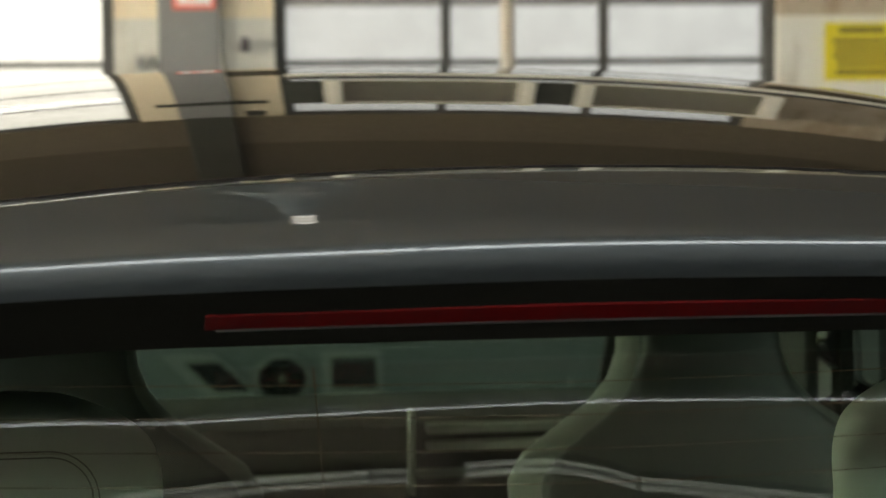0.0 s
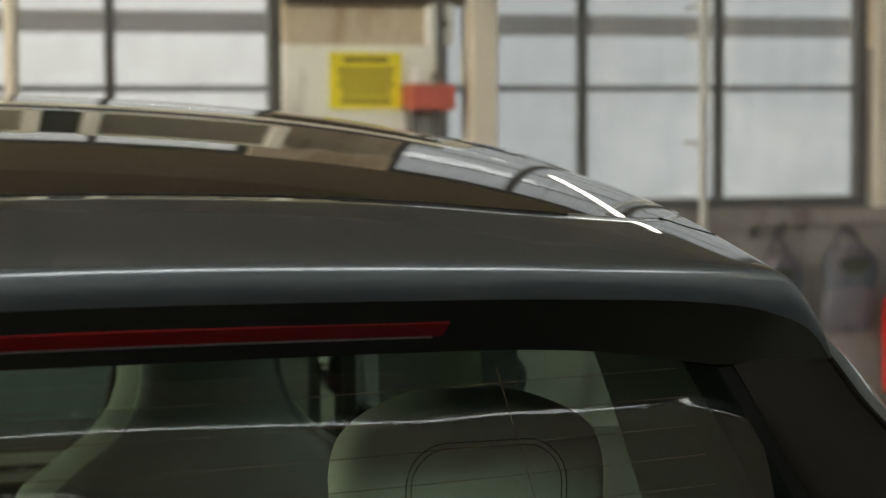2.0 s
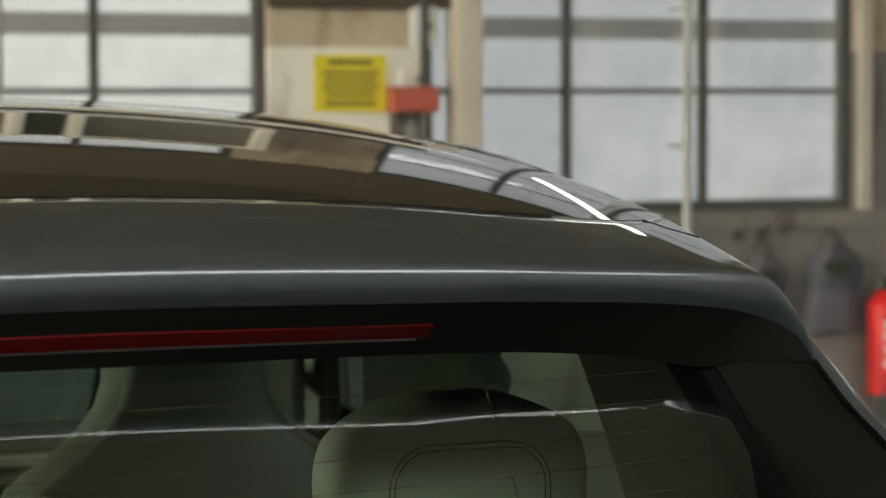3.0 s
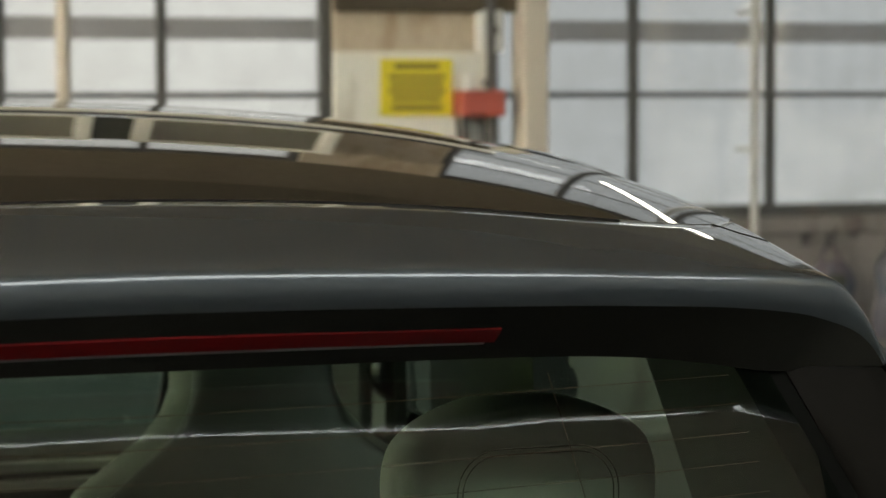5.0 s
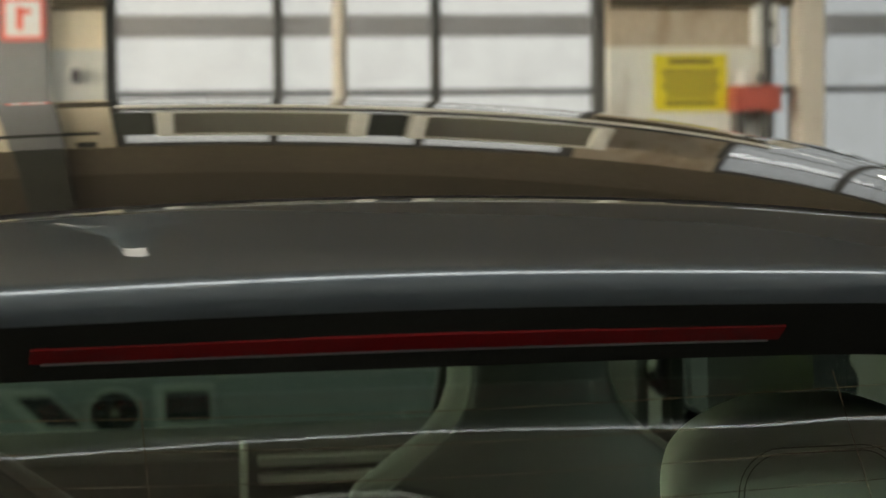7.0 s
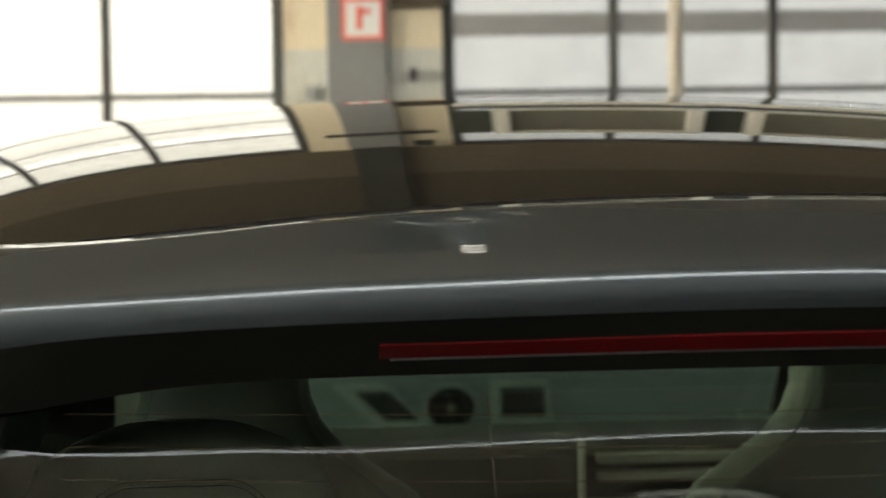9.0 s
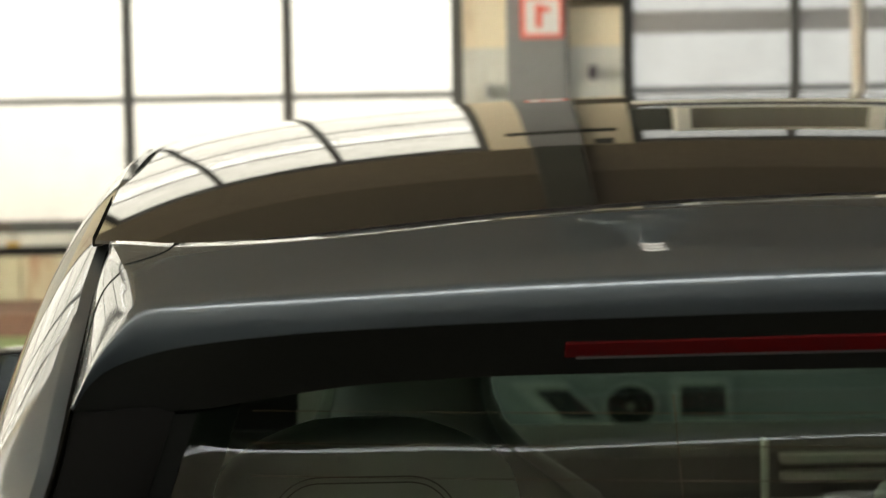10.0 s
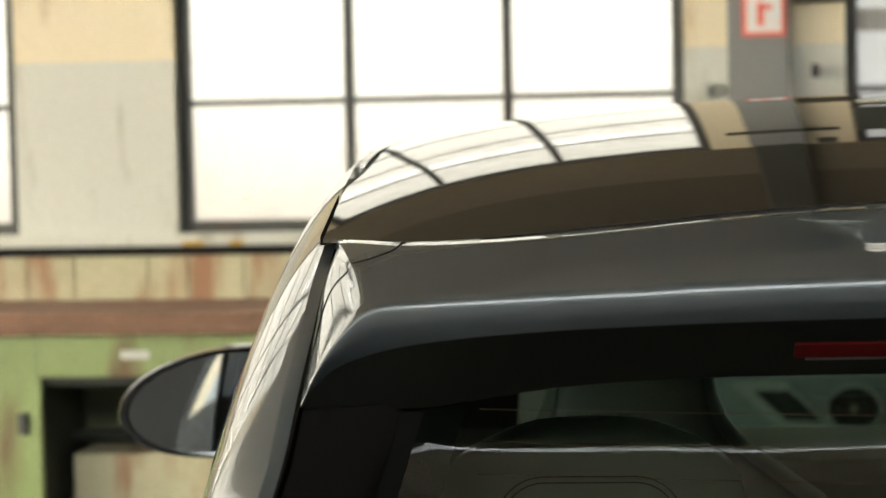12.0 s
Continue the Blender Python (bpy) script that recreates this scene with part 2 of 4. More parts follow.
def sheet(f, us, vs, bm=None, thick=0.0, away=(0, 0, -1)):
    """A surface f(u, v) over the two lists, given a thickness along away where asked."""
    bm = bm or bmesh.new()
    top = [[bm.verts.new(f(u, v)) for v in vs] for u in us]
    quads = []
    for a, b in zip(top, top[1:]):
        for k in range(len(vs) - 1):
            quads.append(bm.faces.new((a[k], a[k + 1], b[k + 1], b[k])))
    if thick:
        r = bmesh.ops.extrude_face_region(bm, geom=quads)
        vv = [g for g in r["geom"] if isinstance(g, bmesh.types.BMVert)]
        bmesh.ops.translate(bm, verts=vv, vec=Vector(away) * thick)
    return bm


def spline(knots, xs):
    """Smooth values through (x, value...) knots."""
    ks = np.array(knots, float)
    t, v = ks[:, 0], ks[:, 1:]
    d = np.gradient(v, t, axis=0)
    out = []
    for x in np.atleast_1d(xs):
        i = int(np.clip(np.searchsorted(t, x) - 1, 0, len(t) - 2))
        h = t[i + 1] - t[i]
        s = (x - t[i]) / h
        out.append((2 * s**3 - 3 * s**2 + 1) * v[i] + (s**3 - 2 * s**2 + s) * h * d[i] + (3 * s**2 - 2 * s**3) * v[i + 1] + (s**3 - s**2) * h * d[i + 1])
    return np.array(out)


def steps(a, b, n):
    return [a + (b - a) * i / n for i in range(n + 1)]

# ---- the hall ----
WALL = 10.5  # inner face of the window wall
SILL, HEAD, TRANSOMS = 1.115, 3.56, (1.694, 2.275, 2.72, 3.15)
BAYS = [("window_7", [-12.5, -11.7, -10.9, -10.1]), ("window_6", [-9.3, -8.5, -7.75, -7.0]), ("window_1", [-6.17, -5.39, -4.61, -3.84]), ("window_2", [-3.0, -2.21, -1.465, -0.68]), ("window_3", [0.105, 0.868, 1.607, 2.388]), ("window_4", [3.22, 3.957, 4.698, 5.498]), ("window_5", [6.3, 7.05, 7.8, 8.55])]
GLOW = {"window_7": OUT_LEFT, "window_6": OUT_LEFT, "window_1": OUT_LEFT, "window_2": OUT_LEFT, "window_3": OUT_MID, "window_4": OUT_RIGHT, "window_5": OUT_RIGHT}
X0, X1, Y0, ROOFZ = -14.0, 12.0, -9.0, 5.6


def floor():
    solid("floor", box(X0 - 0.3, X1 + 0.3, Y0 - 0.3, WALL + 0.3, -0.2, 0), CONCRETE, "worn stained concrete hall floor", "floor", kind="structure")
    solid("ground", box(-400, 400, -400, 400, -0.5, -0.25), CONCRETE, "grey ground outside the hall", "ground", kind="structure")


SKYLIGHTS = [(-7.2, -2.4)]


def ceiling():
    """Brown boards and beams, with one long roof light behind the car."""
    bm = bmesh.new()
    cuts = [Y0 - 0.3] + [y for pair in SKYLIGHTS for y in pair] + [WALL + 0.3]
    for a, b in zip(cuts[::2], cuts[1::2]):
        box(X0 - 0.3, X1 + 0.3, a, b, ROOFZ, ROOFZ + 0.25, bm=bm)
    for a, b in SKYLIGHTS:
        for x0, x1 in ((X0 - 0.3, X0 + 1), (X1 - 1, X1 + 0.3)):
            box(x0, x1, a, b, ROOFZ, ROOFZ + 0.25, bm=bm)
    for x in (-12.5, -9.5, -6.5, 6.5, 9.5):
        box(x - 0.12, x + 0.12, 4.6, WALL, ROOFZ - 0.45, ROOFZ - 0.002, bm=bm)
    for y in steps(5.4, 9, 2):
        box(X0, X1, y - 0.09, y + 0.09, ROOFZ - 0.25, ROOFZ - 0.004, bm=bm)
    solid("ceiling", bm, CEILING, "dim brown boarded ceiling with beams", "ceiling", kind="structure")
    for a, b in SKYLIGHTS:
        root = thing("roof_light", pose(0, (a + b) / 2, ROOFZ), "long glazed roof light in the ceiling", "roof light", "roof lights", "structure")
        for x in steps(X0 + 1, X1 - 1, 24):
            part("glazing_bar", box(x - 0.025, x + 0.025, (a - b) / 2, (b - a) / 2, 0.05, 0.12), STEEL, root)
        solid("backdrop", box(X0 + 1, X1 - 1, a, b, 0, 0.05), OUT_ROOF, "pale sky above the roof light", "backdrop", kind="structure", m=pose(0, 0, ROOFZ + 0.4))


def wall_with_windows():
    """The wall ahead: piers between the window bays, two-tone paint, a sill course below."""
    edges = [X0] + [x for _, xs in BAYS for x in (xs[0] - 0.03, xs[-1] + 0.03)] + [X1]
    root = thing("wall_north", pose(0, WALL, 0), "two-tone cream and pale grey painted hall wall", "wall", kind="structure")
    tone = 1.9
    for a, b in zip(edges[::2], edges[1::2]):
        # Piers darken to the right: real grime, plus weaker light put into the paint.
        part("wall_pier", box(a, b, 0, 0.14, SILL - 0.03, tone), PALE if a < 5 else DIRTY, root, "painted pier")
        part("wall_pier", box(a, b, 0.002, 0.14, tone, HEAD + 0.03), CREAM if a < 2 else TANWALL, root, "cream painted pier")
    part("wall_upper", box(X0, X1, 0, 0.14, 4.1, ROOFZ), BROWN, root, "brown upper wall")
    part("lintel_course", box(X0, X1, -0.004, 0.14, HEAD + 0.03, 4.098), LINTEL, root, "paler brown course over the windows")
    part("wall_base", box(X0, X1, 0, 0.14, 0, SILL - 0.12), DIRTY, root, "dirty grey plaster below the windows")
    part("jamb_strip", box(5.53, 5.60, -0.05, -0.001, SILL - 0.03, HEAD, 0.008), CREAMCOL, root, "cream painted jamb beside the window")
    # Brown boxes across the upper part of two piers.
    for a, b in ((-0.165, 0.08), (2.41, 3.3)):
        part("pier_band", box(a, b, -0.09, -0.001, 2.085, 2.42, 0.01), BROWN, root, "brown band across the pier")
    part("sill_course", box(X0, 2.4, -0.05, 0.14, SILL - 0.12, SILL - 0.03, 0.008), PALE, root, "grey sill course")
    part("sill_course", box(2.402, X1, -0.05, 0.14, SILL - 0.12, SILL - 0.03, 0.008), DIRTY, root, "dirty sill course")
    # Near-black strip along the left part of the sill course.
    part("dark_sill_rail", box(X0, 2.4, -0.09, -0.052, SILL - 0.14, SILL - 0.085, 0.004), NEARBLACK, root, "dark rail along the sill course")


def window(name, xs, outside):
    root = thing(name, pose((xs[0] + xs[-1]) / 2, WALL + 0.08, 0), "steel-framed factory window with dusty panes", "window", "factory windows", "structure")
    x0 = (xs[0] + xs[-1]) / 2
    zs = [SILL, *TRANSOMS, HEAD]
    fr = bmesh.new()
    a, b = xs[0] - x0, xs[-1] - x0
    for u, v, z0, z1 in ((a - 0.03, a + 0.025, SILL - 0.03, HEAD + 0.03), (b - 0.025, b + 0.03, SILL - 0.03, HEAD + 0.03)):
        box(u, v, -0.03, 0.05, z0, z1, 0.004, fr)
    for z in (SILL, HEAD):
        box(a + 0.024, b - 0.024, -0.028, 0.05, z - 0.03, z + 0.025, 0.004, fr)
    part("window_frame", fr, STEEL, root, "dark steel frame")
    for x in xs[1:-1]:
        part("mullion", box(x - x0 - 0.021, x - x0 + 0.021, -0.025, 0.03, SILL + 0.024, HEAD - 0.024, 0.005), STEEL, root)
    for z in zs[1:-1]:
        part("transom", box(a + 0.024, b - 0.024, -0.018, 0.025, z - 0.013, z + 0.013, 0.004), STEEL, root)
    for u, v in zip(xs, xs[1:]):
        for p, q in zip(zs, zs[1:]):
            g = part("pane", box(u - x0 + 0.015, v - x0 - 0.015, -0.002, 0.003, p + 0.012, q - 0.012), PANE, root)
            g.visible_shadow = False
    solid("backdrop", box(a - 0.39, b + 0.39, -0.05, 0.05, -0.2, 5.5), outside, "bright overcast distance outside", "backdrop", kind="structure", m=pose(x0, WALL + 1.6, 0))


def side_wall(name, x, facing, outside, label, sky_z=(1.2, 4.4), bays=5):
    """A hall wall along y, with tall windows cut between piers."""
    root = thing(name, pose(x, 0, 0), label, "wall", kind="structure")
    t0, t1 = (-0.35, 0) if facing > 0 else (0, 0.35)
    span = (WALL - Y0) / bays
    part("wall_base", box(t0, t1, Y0, WALL, 0, sky_z[0]), PALE, root)
    part("wall_upper", box(t0, t1, Y0, WALL, sky_z[1], ROOFZ), BROWN, root)
    for i in range(bays + 1):
        c = Y0 + i * span
        part("wall_pier", box(t0, t1, max(Y0, c - 0.6), min(WALL, c + 0.6), *sky_z), CREAM, root)
    for i in range(bays):
        a, b = Y0 + i * span + 0.6, Y0 + (i + 1) * span - 0.6
        n = 4
        for k in range(n + 1):
            y = a + (b - a) * k / n
            part("mullion", box(t0 + 0.1, t1 - 0.1, y - 0.03, y + 0.03, *sky_z), STEEL, root)
        for z in steps(sky_z[0], sky_z[1], 4):
            part("transom", box(t0 + 0.12, t1 - 0.12, a, b, z - 0.022, z + 0.022), STEEL, root)
    s = -1 if facing > 0 else 1
    solid("backdrop", box(-0.05, 0.05, Y0, WALL, 0.2, 5.4), outside, "bright distance outside the side windows", "backdrop", kind="structure", m=pose(x + s * 1.4, 0, 0))


def wall_south():
    root = thing("wall_south", pose(0, Y0, 0), "plain hall wall with a high window band", "wall", kind="structure")
    # Unseen wall, coloured near black to keep reflections of it dim.
    part("wall_base", box(X0, X1, -0.35, 0, 0, 2.6), NEARBLACK, root, "near-black plaster")
    part("wall_upper", box(X0, X1, -0.35, 0, 4.3, ROOFZ), BROWN, root)
    part("wall_upper", box(-0.2, X1, -0.35, 0, 2.6, 4.3), NEARBLACK, root, "near-black plaster")
    for i in range(5):
        c = X0 + (-0.5 - X0) * i / 4
        part("wall_pier", box(max(X0, c - 0.3), min(X1, c + 0.3), -0.35, 0, 2.6, 4.3), CREAM, root)
    for i in range(15):
        c = X0 + (-0.2 - X0) * (i + 0.5) / 15
        part("mullion", box(c - 0.03, c + 0.03, -0.2, -0.1, 2.6, 4.3), STEEL, root)
    solid("backdrop", box(X0, X1, -0.05, 0.05, 1.8, 5.2), OUT_BACK, "pale distance outside the high windows", "backdrop", kind="structure", m=pose(0, Y0 - 1.2, 0))


floor()
ceiling()
wall_with_windows()
for wname, wxs in BAYS:
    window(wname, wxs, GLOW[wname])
# Unseen wall; its window glow is raised to brighten the hall from the left.
side_wall("wall_west", X0, 1, OUT_SIDE, "unseen cream hall wall with tall bright windows")
side_wall("wall_east", X1, -1, OUT_RIGHT, "cream hall wall with dim windows", (1.6, 3.6))
wall_south()

# the outer canopy seen through the panes
for c0, c1 in ((-0.2, 2.9), (3.85, 6.0)):
    canopy = thing("outer_canopy", pose((c0 + c1) / 2, WALL + 1.0, 0), "grey brown beam on posts outside the windows", "beam", "outer beams")
    w = (c1 - c0) / 2
    part("beam", box(-w, w, -0.06, 0.06, 1.985, 2.095, 0.01), HAZE, canopy)
    for s in (-1, 1):
        part("post", box(s * (w - 0.05) - 0.02, s * (w - 0.05) + 0.02, -0.03, 0.03, -0.25, 0.95), HAZE, canopy)
        part("stay", rod((s * (w + 0.25), 0, 0.95), (s * w, 0, 2.0), 0.012, seg=8), HAZE, canopy)

# columns and pipes on the wall
solid("grey_column", box(-0.14, 0.14, -0.07, 0, 0, HEAD, 0.012), GREYCOL, "grey painted steel column against the wall", "column", m=pose(-0.31, WALL - 0.001, 0))
solid("dark_column", box(-0.13, 0.13, -0.06, 0, HEAD + 0.002, ROOFZ, 0.012), DARKSTEEL, "dark upper length of the steel column", "column", m=pose(-0.31, WALL - 0.001, 0))
column_band = thing("column_band", pose(-0.31, WALL - 0.09, 3.26), "dark cable bracket across the grey column", "bracket")
part("strap", box(-0.24, 0.31, -0.006, 0.018, -0.045, 0.03, 0.004), DARKSTEEL, column_band)
part("stub", box(0.19, 0.29, -0.02, 0.088, 0.2, 0.30, 0.01), DARKSTEEL, column_band, "short dark bracket arm")
part("stub", box(0.15, 0.19, 0.018, 0.088, -0.04, 0.025), DARKSTEEL, column_band, "short dark bracket arm")
solid("cream_column", box(-0.065, 0.065, -0.18, 0, 0, 2.3, 0.015), CREAMCOL, "cream painted pilaster beside a window", "column", m=pose(3.36, WALL - 0.001, 0))


def pipe(x, y, mat, r, label, z0=0.0, z1=5.4, clamps=(1.3, 2.4, 3.8)):
    root = thing("wall_pipe", pose(x, y, 0), label, "pipe")
    part("pipe", rod((0, 0, z0), (0, 0, z1), r), mat, root, smooth=True)
    for z in clamps:
        part("clamp", rod((0, 0, z - 0.02), (0, 0, z + 0.02), r * 1.35), mat, root)
        part("clamp", box(-0.012, 0.012, 0, WALL - y + 0.075, z - 0.012, z + 0.012), mat, root)


pipe(1.13, WALL - 0.12, CREAMCOL, 0.033, "cream painted vertical pipe before the window", 0.0, 2.5, (1.3, 2.4))
pipe(4.525, WALL - 0.12, PIPEGREY, 0.021, "pale vertical pipe with fittings before the window", 0.0, 3.4, (1.42, 1.95, 2.1, 3.3))
pipe(3.16, WALL - 0.1, STEEL, 0.022, "dark vertical conduit on the pier", 0.6, 3.2, (1.75, 2.3))


def yellow_sign():
    root = thing("warning_sign", pose(2.815, WALL - 0.012, 1.73), "yellow printed notice sign on the wall", "sign")
    part("plate", box(-0.178, 0.178, -0.006, 0.006, -0.135, 0.135, 0.002), YELLOW, root)
    for z, w, h in ((0.1, 0.11, 0.014), (0.05, 0.14, 0.01), (0.015, 0.13, 0.01), (-0.02, 0.14, 0.01), (-0.055, 0.12, 0.01), (-0.095, 0.125, 0.012)):
        part("print_bar", box(-w, w, -0.009, -0.006, z - h, z + h), SIGNINK, root)


def fire_sign():
    root = thing("fire_sign", pose(-0.286, WALL - 0.08, 2.035), "red square fire sign on the grey column", "sign")
    part("plate", box(-0.098, 0.098, -0.005, 0.005, -0.098, 0.098, 0.002), REDSIGN, root)
    part("pictogram", box(-0.078, 0.078, -0.007, -0.005, -0.078, 0.078), WHITE, root)
    part("pictogram", box(-0.03, 0.0, -0.009, -0.007, -0.05, 0.055), REDSIGN, root)
    part("pictogram", box(0.0, 0.035, -0.009, -0.007, 0.02, 0.045), REDSIGN, root)


def red_box():
    root = thing("alarm_box", pose(3.105, WALL - 0.09, 1.66), "faded red box with a white cap on the pier", "alarm box")
    part("body", box(-0.11, 0.11, -0.08, 0.08, -0.07, 0.055, 0.012), BRICKRED, root)
    part("cap", rod((-0.06, -0.02, 0.055), (-0.06, -0.02, 0.13), 0.035, 0.022), LIGHTGREY, root, "white cap", True)
    part("bracket", box(-0.09, -0.05, -0.02, 0.088, -0.2, -0.07), STEEL, root)
    part("bracket", box(0.05, 0.09, -0.02, 0.088, -0.2, -0.07), STEEL, root)


yellow_sign()
fire_sign()
red_box()


def wall_fitting(x, z, w, h, mat, label):
    root = thing("switch_box", pose(x, WALL - 0.05, z), label, "switch box")
    part("body", box(-w, w, -0.04, 0.048, -h, h, 0.006), mat, root)
    part("knob", rod((0, -0.07, 0), (0, -0.04, 0), min(w, h) * 0.4), STEEL, root)


wall_fitting(-0.53, 1.70, 0.02, 0.032, PIPEGREY, "small grey switch box on the pier")
wall_fitting(-0.06, 1.78, 0.018, 0.03, BLUE, "small blue grey tag on the pier")
wall_fitting(3.17, 2.0, 0.06, 0.1, LIGHTGREY, "grey junction box on the conduit")


def heater(x):
    """A louvred heater high before the window."""
    root = thing("wall_heater", pose(x, WALL - 0.4, 2.95), "cream louvred heater unit high on the wall", "heater", "heaters")
    w, h = 0.455, 0.29
    part("housing", box(-w, w, 0.05, 0.3, -h, h, 0.01), DARKSTEEL, root, "dark housing")
    part("motor_box", box(-w - 0.235, -w - 0.045, 0.0, 0.3, -h, h + 0.01, 0.01), DARKSTEEL, root, "dark motor box")
    for s in (-1, 1):
        part("end_cap", box(s * w - 0.04, s * w + 0.04, -0.06, 0.3, -h - 0.03, h + 0.03, 0.012), HEATER, root, "cream end cap")
    part("top_rail", box(-w, w, -0.05, 0.3, h - 0.01, h + 0.03, 0.006), HEATER, root)
    part("bottom_rail", box(-w, w, -0.05, 0.3, -h - 0.03, -h + 0.01, 0.006), HEATER, root)
    for i in range(11):
        z = -h + 0.045 + i * 0.05
        part("louvre", box(-w + 0.04, w - 0.04, 0.008, 0.045, z - 0.012, z + 0.012, 0.002), LOUVRE, root)
    for s in (0.09, 0.11):
        part("bracket", box(s - 0.02, s + 0.02, 0.3, 0.455, -0.03, 0.03), STEEL, root)


heater(0.76)
heater(1.95)
duct = thing("wall_duct", pose(1.6, WALL - 0.12, 2.5), "cream duct with a dark rail on the wall", "duct")
part("duct", box(-1.5, 1.7, -0.15, 0.115, -0.14, -0.02, 0.02), HEATER, duct)
part("rail", box(-1.5, 1.7, -0.17, 0.115, 0.0, 0.09, 0.01), STEEL, duct, "dark steel rail")


def high_bay_lamp(x, y, zh):
    root = thing("hanging_lamp", pose(x, y, zh), "grey enamel high-bay lamp hanging from the ceiling", "lamp")
    bm = bmesh.new()
    prof = [(0.045, 0.43), (0.065, 0.40), (0.09, 0.28), (0.16, 0.12), (0.25, 0.03), (0.255, 0.0)]
    sheet(lambda u, k: (prof[k][0] * math.cos(u), prof[k][0] * math.sin(u), prof[k][1]), steps(0, math.tau, 32), range(len(prof)), bm, 0.006, (0, 0, -1))
    part("shade", bm, LAMPGLASS, root, "wide grey shade", True)
    part("rim", tube([Vector((0.255 * math.cos(a), 0.255 * math.sin(a), 0.0)) for a in steps(0, math.tau, 40)], 0.007, 6), LIGHTGREY, root, "pale rolled rim", True)
    # Neck given its own glow for the bright spot above the lampshade.
    part("neck", rod((0, 0, 0.43), (0, 0, 0.54), 0.042, 0.045), GLOWNECK, root, "neck made to glow above the lampshade", True)
    for z in (0.465, 0.505):
        part("cooling_ring", rod((0, 0, z - 0.006), (0, 0, z + 0.006), 0.049, seg=24), DARKSTEEL, root, "dark cooling ring", True)
    part("gear_box", rod((0, 0, 0.54), (0, 0, 0.72), 0.03, 0.025), DARKSTEEL, root, "dark gear housing", True)
    part("bulb", rod((0, 0, 0.02), (0, 0, 0.2), 0.07, 0.05), WHITE, root, "white bulb", True)
    part("cord", rod((0, 0, 0.72), (0, 0, ROOFZ - zh - 0.003), 0.008, seg=8), STEEL, root)


high_bay_lamp(-0.03, 7.5, 3.70)


def strip_light(a, b, tubes=((0, 0),)):
    """Bare tubes under a slim white tray, hung from the ceiling by two wires."""
    a, b = Vector(a), Vector(b)
    root = thing("strip_light", Matrix.Translation(a), "lit fluorescent strip light hanging by two wires", "lamp", "strip lights")
    for x, y in tubes:
        part("tube", rod((x, y, 0), b - a + Vector((x, y, 0)), 0.0036 if len(tubes) > 1 else 0.021, seg=12), DIMTUBE if len(tubes) > 1 else TUBE, root, "glowing white tube", True)
    part("tray", rod((0, -0.012, 0.04), b - a + Vector((0, -0.012, 0.04)), 0.022, seg=8), DARKSTEEL, root, "dark steel tray")
    for t in (0.12, 0.88):
        p = (b - a) * t
        part("wire", rod((p.x, p.y, 0.09), (p.x, p.y, ROOFZ - a.z - 0.003), 0.003, seg=6), STEEL, root)


strip_light((3.95, 10.2, 2.52), (2.68, 6.1, 2.54))
for lamp_a, lamp_b in (((-1.75, 0.327), (-0.19, 0.292)), ((0.04, 0.298), (1.15, 0.352)), ((1.19, 0.358), (2.7, 0.585))):
    strip_light((*lamp_a, 4.9), (*lamp_b, 4.9), ((0, 0.0), (0, -0.022)))


